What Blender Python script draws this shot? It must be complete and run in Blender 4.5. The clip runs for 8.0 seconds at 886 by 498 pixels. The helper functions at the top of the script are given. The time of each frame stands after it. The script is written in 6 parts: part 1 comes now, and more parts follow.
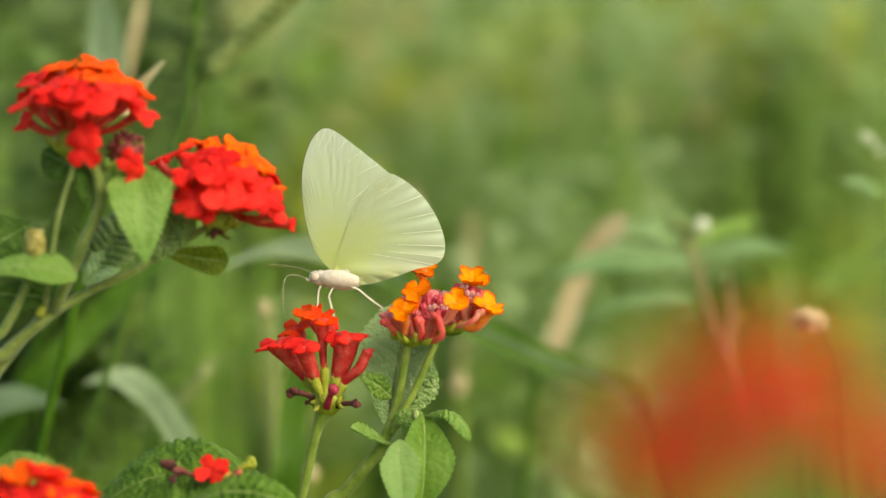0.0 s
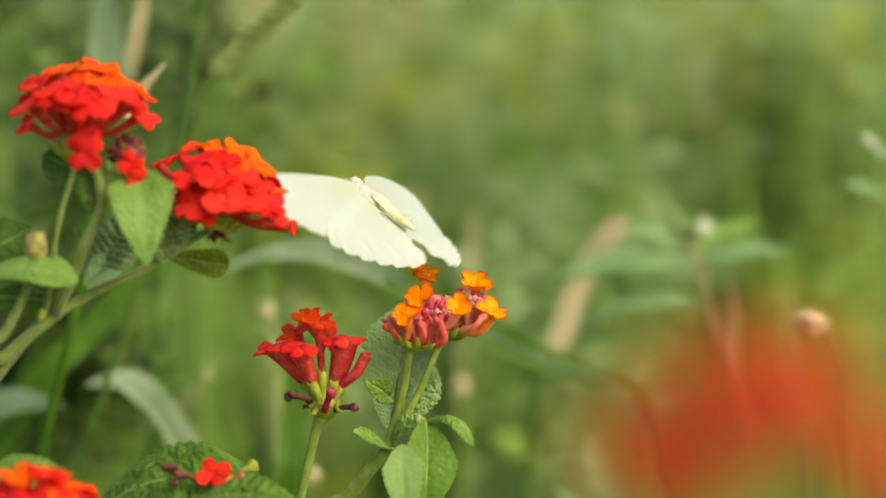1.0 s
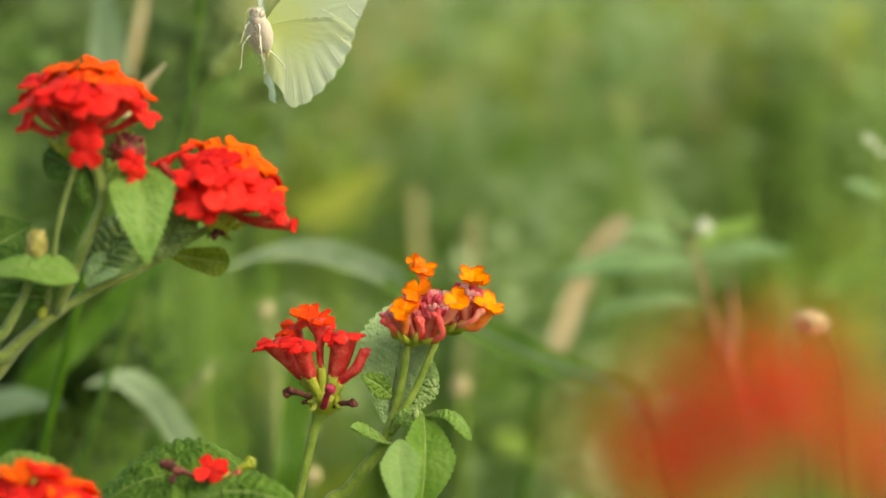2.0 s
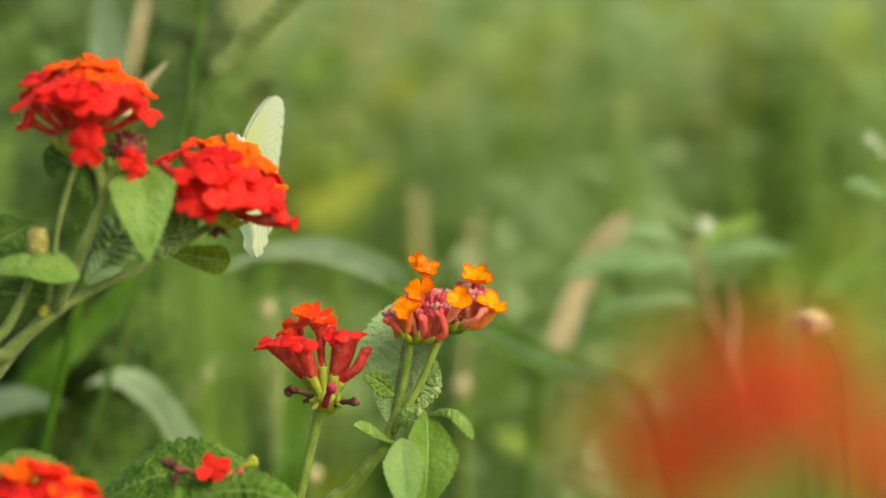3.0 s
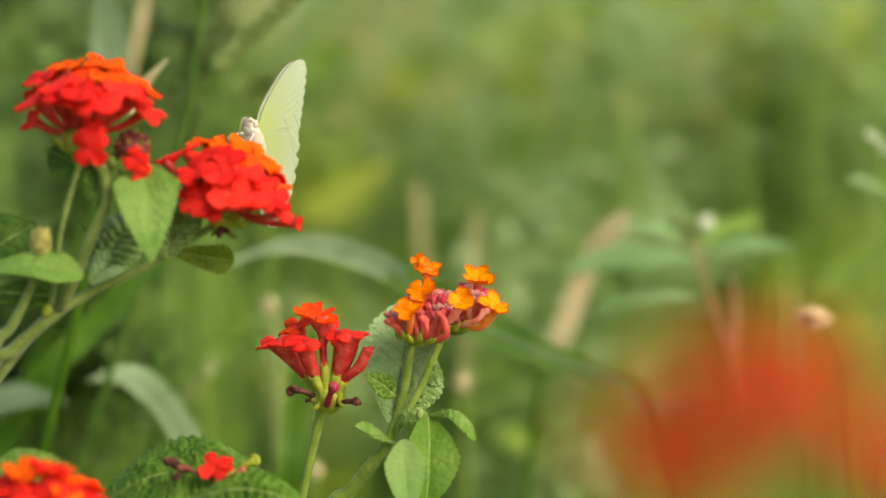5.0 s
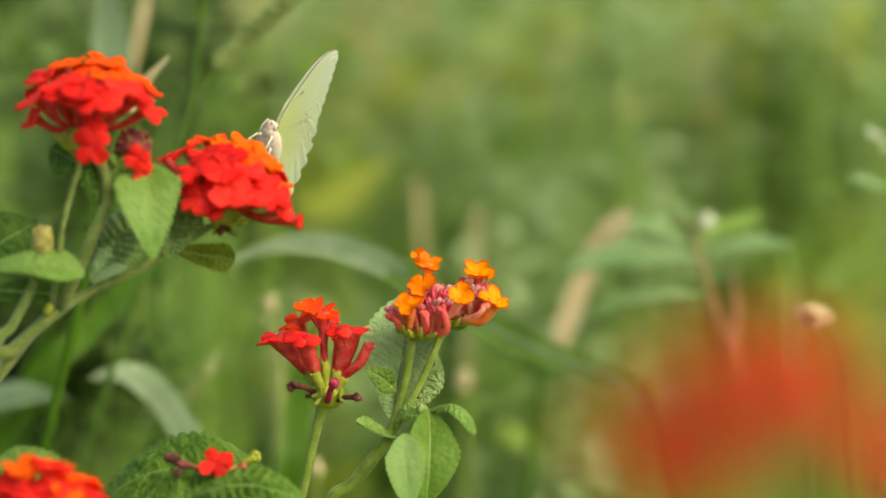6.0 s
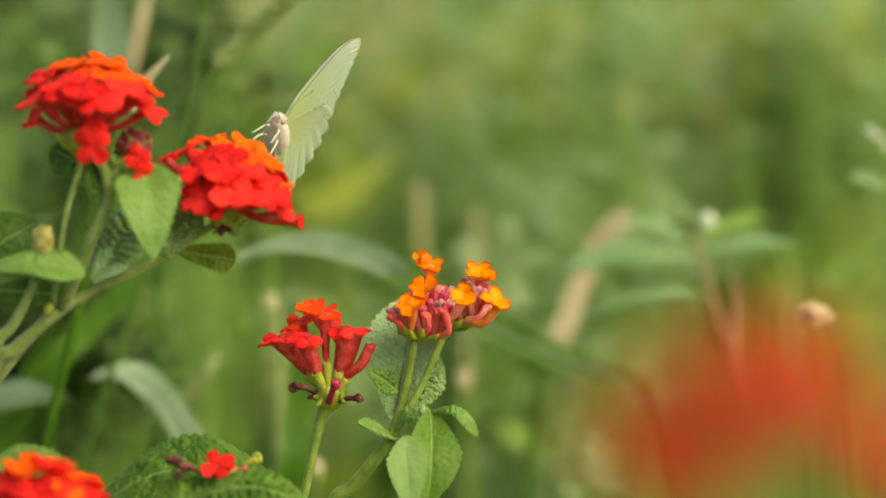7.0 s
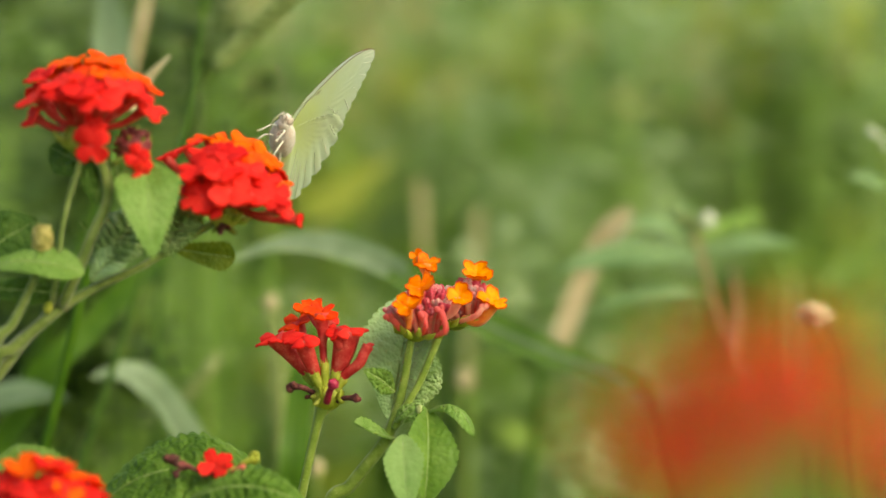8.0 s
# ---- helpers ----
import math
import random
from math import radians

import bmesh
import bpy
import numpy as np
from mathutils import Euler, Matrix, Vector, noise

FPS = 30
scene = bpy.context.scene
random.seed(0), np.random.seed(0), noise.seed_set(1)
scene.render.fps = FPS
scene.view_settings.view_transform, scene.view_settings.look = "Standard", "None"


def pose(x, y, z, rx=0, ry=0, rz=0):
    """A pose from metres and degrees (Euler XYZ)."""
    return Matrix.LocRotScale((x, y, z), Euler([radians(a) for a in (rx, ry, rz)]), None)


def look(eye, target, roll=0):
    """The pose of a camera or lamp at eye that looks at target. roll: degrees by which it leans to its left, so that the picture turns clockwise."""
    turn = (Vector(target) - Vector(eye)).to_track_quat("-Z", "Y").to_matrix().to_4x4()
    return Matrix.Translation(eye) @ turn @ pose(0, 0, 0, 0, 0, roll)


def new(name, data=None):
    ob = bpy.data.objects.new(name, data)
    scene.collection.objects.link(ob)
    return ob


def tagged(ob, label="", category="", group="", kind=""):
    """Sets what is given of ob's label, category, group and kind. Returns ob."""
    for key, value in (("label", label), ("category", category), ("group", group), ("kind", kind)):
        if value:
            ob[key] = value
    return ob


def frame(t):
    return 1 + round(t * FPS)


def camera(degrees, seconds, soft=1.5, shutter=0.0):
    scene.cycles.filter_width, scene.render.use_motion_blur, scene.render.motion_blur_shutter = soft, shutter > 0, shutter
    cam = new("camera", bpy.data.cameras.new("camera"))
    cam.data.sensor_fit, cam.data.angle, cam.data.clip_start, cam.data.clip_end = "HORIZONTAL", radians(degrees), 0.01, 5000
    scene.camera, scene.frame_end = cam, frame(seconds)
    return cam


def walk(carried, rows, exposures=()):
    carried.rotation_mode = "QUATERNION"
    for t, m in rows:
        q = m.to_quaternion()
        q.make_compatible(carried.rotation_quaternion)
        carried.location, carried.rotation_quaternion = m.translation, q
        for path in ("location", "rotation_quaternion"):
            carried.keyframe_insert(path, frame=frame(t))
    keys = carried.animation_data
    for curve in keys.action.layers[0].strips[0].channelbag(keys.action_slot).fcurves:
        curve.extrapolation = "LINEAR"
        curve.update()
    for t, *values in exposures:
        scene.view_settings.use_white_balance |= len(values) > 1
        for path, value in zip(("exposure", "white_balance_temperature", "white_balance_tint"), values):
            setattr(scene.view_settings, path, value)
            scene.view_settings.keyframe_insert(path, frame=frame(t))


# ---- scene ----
# A pale yellow-green butterfly on red lantana heads in a meadow. Metres, z up; lengths named mm are millimetres.
SIGHT = 8.0                      # degrees by which the camera looks down
FOCUS = 0.59                     # metres from the lens to the sharp plane
EYE = Vector((0.0, -FOCUS * math.cos(radians(SIGHT)), 0.75 + FOCUS * math.sin(radians(SIGHT))))

# ---- camera ----
cam = camera(18.0, 8.0, soft=1.5, shutter=0.5)
cam.data.dof.use_dof = True
cam.data.dof.focus_distance = FOCUS
cam.data.dof.aperture_fstop = 8.2
DRIFT = [(0, 0.000, -0.000), (0.5, 0.023, 0.035), (1, 0.035, 0.046), (1.5, 0.035, 0.046), (3, 0.058, 0.023), (3.5, 0.060, 0.006), (4, 0.069, -0.012), (4.5, 0.075, -0.029), (6, 0.104, -0.093), (6.5, 0.108, -0.108), (7, 0.110, -0.111), (7.5, 0.116, -0.113), (8, 0.122, -0.116)]
walk(cam, [(t, pose(*EYE, 90 - SIGHT + down, 0, left)) for t, left, down in DRIFT], exposures=[(0.0, 0.22, 8150, -7), (8.0, 0.22, 8150, -7)])

# ---- daylight: bright haze, soft sun high to the right, a little behind the camera ----
world = bpy.data.worlds.new("hazy_sky")
scene.world = world
world.use_nodes = True
wn = world.node_tree.nodes
sky = wn.new("ShaderNodeTexSky")
sky.sky_type = "NISHITA"
sky.sun_disc = False
sky.sun_elevation, sky.sun_rotation = radians(43), radians(126)
sky.air_density, sky.dust_density, sky.ozone_density = 1.0, 4.0, 1.0
wn["Background"].inputs["Strength"].default_value = 0.23
world.node_tree.links.new(sky.outputs[0], wn["Background"].inputs["Color"])
sun_data = bpy.data.lights.new("sun", "SUN")
sun_data.energy, sun_data.angle, sun_data.color = 1.5, radians(50), (1.0, 0.94, 0.82)
sun = new("sun", sun_data)
sun.matrix_world = look((1.7, -1.25, 2.0), (0, 0, 0))


# ---- materials ----
def nodes_of(name):
    m = bpy.data.materials.new(name)
    m.use_nodes = True
    return m, m.node_tree.nodes, m.node_tree.links, m.node_tree.nodes["Principled BSDF"]


def material(name, colours, mm=3.0, rough=0.5, lets_by=0.0, bump=0.0, bump_mm=1.0, detail=4.0, vary=0.0, tint=None, sheen=0.0, cells=False, specular=0.4, random_by="none", contrast=1.0):
    """Colours blend along noise of that many mm, with a finer second noise; lets_by is the share of light that passes a leaf or petal."""
    m, n, l, b = nodes_of(name)
    co = n.new("ShaderNodeTexCoord")
    big = n.new("ShaderNodeTexNoise")
    big.inputs["Scale"].default_value, big.inputs["Detail"].default_value = 1000.0 / mm, detail
    l.new(co.outputs["Object"], big.inputs["Vector"])
    fine = n.new("ShaderNodeTexNoise")
    fine.inputs["Scale"].default_value = 6000.0 / mm
    l.new(co.outputs["Object"], fine.inputs["Vector"])
    mix = n.new("ShaderNodeMath")
    mix.operation = "MULTIPLY_ADD"
    mix.inputs[1].default_value, mix.inputs[2].default_value = 0.35, -0.175
    l.new(fine.outputs["Fac"], mix.inputs[0])
    add = n.new("ShaderNodeMath")
    add.operation = "ADD"
    l.new(big.outputs["Fac"], add.inputs[0])
    l.new(mix.outputs[0], add.inputs[1])
    fac = add.outputs[0]
    if contrast != 1.0:
        more = n.new("ShaderNodeMath")
        more.operation = "MULTIPLY_ADD"
        more.inputs[1].default_value, more.inputs[2].default_value = contrast, 0.5 - 0.5 * contrast
        l.new(fac, more.inputs[0])
        fac = more.outputs[0]
    if random_by != "none":
        if random_by == "object":
            src = n.new("ShaderNodeObjectInfo").outputs["Random"]
        else:
            src = n.new("ShaderNodeNewGeometry").outputs["Random Per Island"]
        spread = n.new("ShaderNodeMath")
        spread.operation = "MULTIPLY_ADD"
        spread.inputs[1].default_value, spread.inputs[2].default_value = vary, -vary / 2
        l.new(src, spread.inputs[0])
        add2 = n.new("ShaderNodeMath")
        add2.operation = "ADD"
        l.new(fac, add2.inputs[0])
        l.new(spread.outputs[0], add2.inputs[1])
        fac = add2.outputs[0]
    ramp = n.new("ShaderNodeValToRGB")
    els = ramp.color_ramp.elements
    while len(els) < len(colours):
        els.new(0.5)
    for i, c in enumerate(colours):
        els[i].position = 0.28 + 0.44 * i / max(1, len(colours) - 1)
        els[i].color = (*c, 1)
    l.new(fac, ramp.inputs["Fac"])
    colour = ramp.outputs["Color"]
    l.new(colour, b.inputs["Base Color"])
    b.inputs["Roughness"].default_value = rough
    b.inputs["Specular IOR Level"].default_value = specular
    if sheen:
        b.inputs["Sheen Weight"].default_value = sheen
    if bump:
        if cells:
            tex = n.new("ShaderNodeTexVoronoi")
            height = tex.outputs["Distance"]
        else:
            tex = n.new("ShaderNodeTexNoise")
            height = tex.outputs["Fac"]
        tex.inputs["Scale"].default_value = 1000.0 / bump_mm
        l.new(co.outputs["Object"], tex.inputs["Vector"])
        bp = n.new("ShaderNodeBump")
        bp.inputs["Strength"].default_value = bump
        bp.inputs["Distance"].default_value = 0.0007 if cells else 0.0004
        bp.invert = cells
        l.new(height, bp.inputs["Height"])
        l.new(bp.outputs[0], b.inputs["Normal"])
    if lets_by:
        tr = n.new("ShaderNodeBsdfTranslucent")
        if tint:
            mul = n.new("ShaderNodeMix")
            mul.data_type, mul.blend_type = "RGBA", "MULTIPLY"
            mul.inputs["Factor"].default_value = 1.0
            l.new(colour, mul.inputs["A"])
            mul.inputs["B"].default_value = (*tint, 1)
            l.new(mul.outputs["Result"], tr.inputs["Color"])
        else:
            l.new(colour, tr.inputs["Color"])
        ms = n.new("ShaderNodeMixShader")
        ms.inputs[0].default_value = lets_by
        l.new(b.outputs[0], ms.inputs[1])
        l.new(tr.outputs[0], ms.inputs[2])
        l.new(ms.outputs[0], n["Material Output"].inputs["Surface"])
    return m


RED = material("petal_red", [(0.74, 0.012, 0.016), (0.87, 0.023, 0.025), (0.93, 0.045, 0.038)], 5, 0.6, 0.45, 0.25, 0.7, vary=0.35, random_by="object", specular=0.2)
ORANGE_RED = material("petal_orange_red", [(0.88, 0.045, 0.010), (0.91, 0.085, 0.010), (0.92, 0.14, 0.012)], 4, 0.6, 0.42, 0.25, 0.7, vary=0.5, random_by="object", specular=0.15)
ORANGE = material("petal_orange", [(0.90, 0.16, 0.004), (0.95, 0.30, 0.006), (0.97, 0.44, 0.012)], 2.0, 0.5, 0.45, 0.4, 0.7, vary=0.4, random_by="object", specular=0.2)
TUBE_RED = material("corolla_tube_red", [(0.54, 0.022, 0.032), (0.69, 0.058, 0.060), (0.82, 0.18, 0.15)], 2.6, 0.45, 0.42, 0.35, 0.5, specular=0.35)
TUBE_PINK = material("corolla_tube_pink", [(0.93, 0.21, 0.22), (0.96, 0.37, 0.33), (0.98, 0.56, 0.46)], 1.6, 0.5, 0.6, 0.6, 0.5, vary=0.6, random_by="object", specular=0.35)
TUBE_ORANGE = material("corolla_tube_orange", [(0.75, 0.12, 0.02), (0.85, 0.22, 0.03), (0.85, 0.32, 0.06)], 3, 0.5, 0.25, 0.3, 0.5, sheen=0.3)
BUD_PINK = material("bud_pink", [(0.90, 0.14, 0.24), (0.97, 0.38, 0.44), (0.98, 0.72, 0.70)], 0.7, 0.5, 0.58, 0.7, 0.4, vary=0.6, random_by="object", specular=0.35)
ORANGE_DEEP = material("petal_deep_orange", [(0.90, 0.10, 0.006), (0.93, 0.17, 0.008), (0.95, 0.26, 0.010)], 3, 0.6, 0.42, 0.25, 0.7, vary=0.4, random_by="object", specular=0.15)
TUBE_MAGENTA = material("bud_magenta", [(0.22, 0.006, 0.03), (0.38, 0.012, 0.06), (0.55, 0.06, 0.15)], 1.6, 0.35, 0.2, 0.4, 0.5)
SEPAL = material("sepal_yellow_green", [(0.30, 0.35, 0.03), (0.42, 0.46, 0.06), (0.54, 0.53, 0.12)], 2, 0.5, 0.35, 0.4, 0.5)
SEPAL_DULL = material("sepal_olive", [(0.12, 0.16, 0.02), (0.20, 0.24, 0.03), (0.28, 0.29, 0.06)], 2, 0.5, 0.25, 0.4, 0.5)
LEAF_QUILT = material("lantana_leaf_quilted", [(0.16, 0.28, 0.07), (0.24, 0.37, 0.12), (0.36, 0.48, 0.22)], 4, 0.34, 0.3, 1.0, 0.75, tint=(1.2, 1.1, 0.4), cells=True, specular=0.7)
LEAF_OLIVE = material("lantana_leaf_olive", [(0.10, 0.16, 0.012), (0.16, 0.22, 0.02), (0.23, 0.28, 0.03)], 6, 0.5, 0.45, 0.6, 0.9, tint=(1.3, 1.15, 0.35), cells=True, specular=0.25)
LEAF_GREEN_GREY = material("lantana_leaf_soft_green", [(0.19, 0.33, 0.08), (0.24, 0.38, 0.11), (0.29, 0.43, 0.15)], 9, 0.45, 0.35, 0.15, 0.9, tint=(1.2, 1.15, 0.5), cells=True, specular=0.4, sheen=0.2)
LEAF_LOW = material("lantana_leaf_coarse", [(0.06, 0.14, 0.012), (0.10, 0.20, 0.022), (0.16, 0.28, 0.05)], 5, 0.48, 0.35, 0.9, 0.9, tint=(1.3, 1.15, 0.35), cells=True, specular=0.25)
BLUEGREEN = material("meadow_leaf_bluish", [(0.14, 0.23, 0.06), (0.20, 0.31, 0.10), (0.28, 0.39, 0.15)], 40, 0.5, 0.4, 0.3, 2.0, vary=0.4, tint=(1.1, 1.1, 0.6), random_by="island")
TAN = material("meadow_leaf_tan", [(0.46, 0.43, 0.16), (0.57, 0.53, 0.24), (0.66, 0.62, 0.33)], 40, 0.5, 0.4, 0.3, 2.0, vary=0.4, random_by="island")
ORANGE_RIM = material("petal_orange_rim", [(0.62, 0.06, 0.004), (0.80, 0.14, 0.005), (0.92, 0.24, 0.008)], 1.2, 0.5, 0.4, 0.4, 0.5, specular=0.2)
STEM_OLIVE = material("woody_olive_stem", [(0.10, 0.15, 0.026), (0.15, 0.205, 0.045), (0.22, 0.265, 0.085)], 2.5, 0.6, 0.1, 0.5, 0.4, sheen=0.4, specular=0.2)
CALYX = material("calyx_green", [(0.16, 0.22, 0.02), (0.32, 0.36, 0.05), (0.45, 0.42, 0.09)], 2, 0.5, 0.2, 0.4, 0.5)
DRY_BUD = material("withered_bud", [(0.03, 0.008, 0.008), (0.09, 0.018, 0.02), (0.18, 0.045, 0.04)], 1.0, 0.7, 0.0, 1.0, 0.4)
DARK_BUD = material("spent_head_red", [(0.10, 0.02, 0.02), (0.22, 0.03, 0.04), (0.30, 0.10, 0.06)], 2, 0.6, 0.0, 0.8, 0.6)
STEM = material("hairy_stem", [(0.13, 0.20, 0.022), (0.20, 0.28, 0.042), (0.28, 0.35, 0.08)], 2.5, 0.6, 0.15, 0.5, 0.4, sheen=0.25, specular=0.2)
LEAF = material("lantana_leaf", [(0.11, 0.20, 0.03), (0.16, 0.28, 0.05), (0.22, 0.35, 0.085)], 6, 0.5, 0.38, 0.8, 0.9, tint=(1.3, 1.15, 0.4), cells=True, specular=0.3)
# the sky's sheen on the leaf is mixed into this pale grey-green
LEAF_GREY = material("lantana_leaf_sky_sheen", [(0.25, 0.42, 0.14), (0.33, 0.50, 0.22), (0.42, 0.58, 0.30)], 8, 0.42, 0.3, 0.6, 0.8, tint=(1.2, 1.15, 0.5), cells=True, specular=0.5, sheen=0.4)
LEAF_SMOOTH = material("lantana_leaf_young", [(0.09, 0.18, 0.02), (0.125, 0.24, 0.03), (0.18, 0.30, 0.055)], 7, 0.42, 0.35, 0.3, 1.1, tint=(1.3, 1.15, 0.4), cells=True, specular=0.35)
LEAF_PALE = material("lantana_leaf_pale", [(0.14, 0.26, 0.045), (0.19, 0.33, 0.07), (0.25, 0.39, 0.11)], 8, 0.5, 0.38, 0.6, 1.0, tint=(1.2, 1.12, 0.45), cells=True, specular=0.3)
LEAF_DARK = material("lantana_leaf_dark", [(0.05, 0.12, 0.012), (0.08, 0.17, 0.022), (0.13, 0.23, 0.04)], 5, 0.5, 0.25, 0.9, 0.8, tint=(1.2, 1.1, 0.4), cells=True, specular=0.3)
MIDRIB = material("leaf_midrib", [(0.19, 0.29, 0.07), (0.25, 0.35, 0.10), (0.31, 0.39, 0.15)], 3, 0.5, 0.2, 0.2, 0.5)
GRASS = material("meadow_grass", [(0.04, 0.09, 0.008), (0.09, 0.17, 0.018), (0.16, 0.27, 0.035), (0.22, 0.34, 0.07), (0.27, 0.37, 0.06), (0.34, 0.46, 0.18)], 60, 0.5, 0.4, 0.3, 2.0, detail=0.6, vary=0.3, tint=(1.1, 1.15, 0.5), random_by="island", contrast=2.2)
# leaf green darkened so that dense shade is part of the colour
DEEP_SHADE = material("meadow_leaf_deep_shade", [(0.024, 0.050, 0.007), (0.048, 0.092, 0.012), (0.078, 0.138, 0.02)], 40, 0.5, 0.35, 0.3, 2.0, vary=0.4, tint=(1.2, 1.1, 0.4), random_by="island")
MIDGREEN = material("meadow_leaf_green", [(0.15, 0.28, 0.038), (0.22, 0.37, 0.065), (0.30, 0.45, 0.095)], 40, 0.5, 0.45, 0.3, 2.0, vary=0.4, tint=(1.15, 1.1, 0.45), random_by="island")
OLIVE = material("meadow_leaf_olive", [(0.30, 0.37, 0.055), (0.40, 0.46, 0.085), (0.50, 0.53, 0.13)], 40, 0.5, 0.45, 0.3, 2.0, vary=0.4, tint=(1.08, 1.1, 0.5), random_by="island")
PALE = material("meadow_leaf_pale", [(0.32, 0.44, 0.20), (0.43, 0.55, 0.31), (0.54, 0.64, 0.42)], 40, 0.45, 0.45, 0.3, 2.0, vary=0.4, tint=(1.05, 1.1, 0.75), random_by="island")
BLADE = material("broad_grass_blade", [(0.15, 0.23, 0.13), (0.21, 0.30, 0.18), (0.28, 0.37, 0.25)], 12, 0.45, 0.3, 0.4, 1.0, tint=(1.1, 1.1, 0.7))
BLADE_GREEN = material("green_grass_blade", [(0.05, 0.13, 0.01), (0.09, 0.20, 0.015), (0.13, 0.25, 0.03)], 12, 0.45, 0.35, 0.4, 1.0, tint=(1.15, 1.1, 0.5))
STRAW = material("dry_straw_blade", [(0.66, 0.52, 0.32), (0.78, 0.65, 0.43), (0.85, 0.74, 0.54)], 8, 0.6, 0.35, 0.5, 1.0)
WEED = material("weed_leaf", [(0.13, 0.24, 0.085), (0.19, 0.31, 0.13), (0.26, 0.38, 0.19)], 12, 0.5, 0.35, 0.5, 1.5, tint=(1.1, 1.1, 0.7))
PINK_STEM = material("weed_stem_pink", [(0.30, 0.20, 0.10), (0.42, 0.24, 0.15), (0.50, 0.30, 0.20)], 4, 0.5, 0.1, 0.3, 0.6)
SEED = material("grass_seed", [(0.21, 0.28, 0.09), (0.32, 0.38, 0.14), (0.43, 0.48, 0.22)], 3, 0.6, 0.25, 0.6, 0.6, vary=0.4, random_by="object")
DRY_SEED = material("dry_seed_head", [(0.40, 0.33, 0.16), (0.55, 0.47, 0.27), (0.70, 0.63, 0.43)], 2, 0.7, 0.1, 0.7, 0.7)
KNOBBLY = material("seed_spike_brown", [(0.22, 0.20, 0.05), (0.36, 0.31, 0.10), (0.50, 0.42, 0.17)], 1.6, 0.6, 0.1, 0.6, 0.5, vary=0.6, random_by="object")
WHITE_BUD = material("small_white_flower", [(0.60, 0.66, 0.50), (0.75, 0.78, 0.66), (0.82, 0.83, 0.76)], 2, 0.5, 0.2, 0.3, 0.6)
SOIL = material("meadow_soil", [(0.07, 0.11, 0.025), (0.10, 0.15, 0.035), (0.13, 0.18, 0.05), (0.17, 0.20, 0.07)], 700, 0.9, 0.0, 0.9, 25, detail=12.0)
FUZZ = material("pale_fuzz", [(0.70, 0.60, 0.54), (0.79, 0.71, 0.66), (0.86, 0.81, 0.77)], 1.2, 0.9, 0.35, 0.4, 0.3, sheen=0.5)
ABDOMEN = material("abdomen_cream", [(0.62, 0.56, 0.32), (0.74, 0.68, 0.44), (0.82, 0.78, 0.58)], 2.0, 0.7, 0.1, 0.6, 0.3, sheen=0.4)
LIMB_PALE = material("leg_cream", [(0.66, 0.62, 0.50), (0.78, 0.75, 0.64), (0.84, 0.82, 0.74)], 1.5, 0.5, 0.1, 0.3, 0.3)
ANTENNA = material("antenna_brown", [(0.24, 0.23, 0.15), (0.33, 0.32, 0.21), (0.42, 0.41, 0.29)], 1.0, 0.5, 0.0, 0.3, 0.3)
ANTENNA_TIP = material("antenna_club", [(0.18, 0.12, 0.07), (0.27, 0.19, 0.12), (0.36, 0.28, 0.19)], 1.0, 0.5, 0.0, 0.3, 0.3)
EYE_GREEN = material("compound_eye", [(0.44, 0.36, 0.30), (0.52, 0.44, 0.38), (0.60, 0.52, 0.46)], 0.8, 0.25, 0.0, 0.2, 0.2)
COSTA = material("wing_edge_brown", [(0.10, 0.06, 0.025), (0.17, 0.105, 0.05), (0.26, 0.18, 0.09)], 3, 0.5)
VEIN = material("wing_vein", [(0.84, 0.86, 0.72), (0.88, 0.90, 0.78), (0.90, 0.92, 0.82)], 3, 0.5, 0.4)


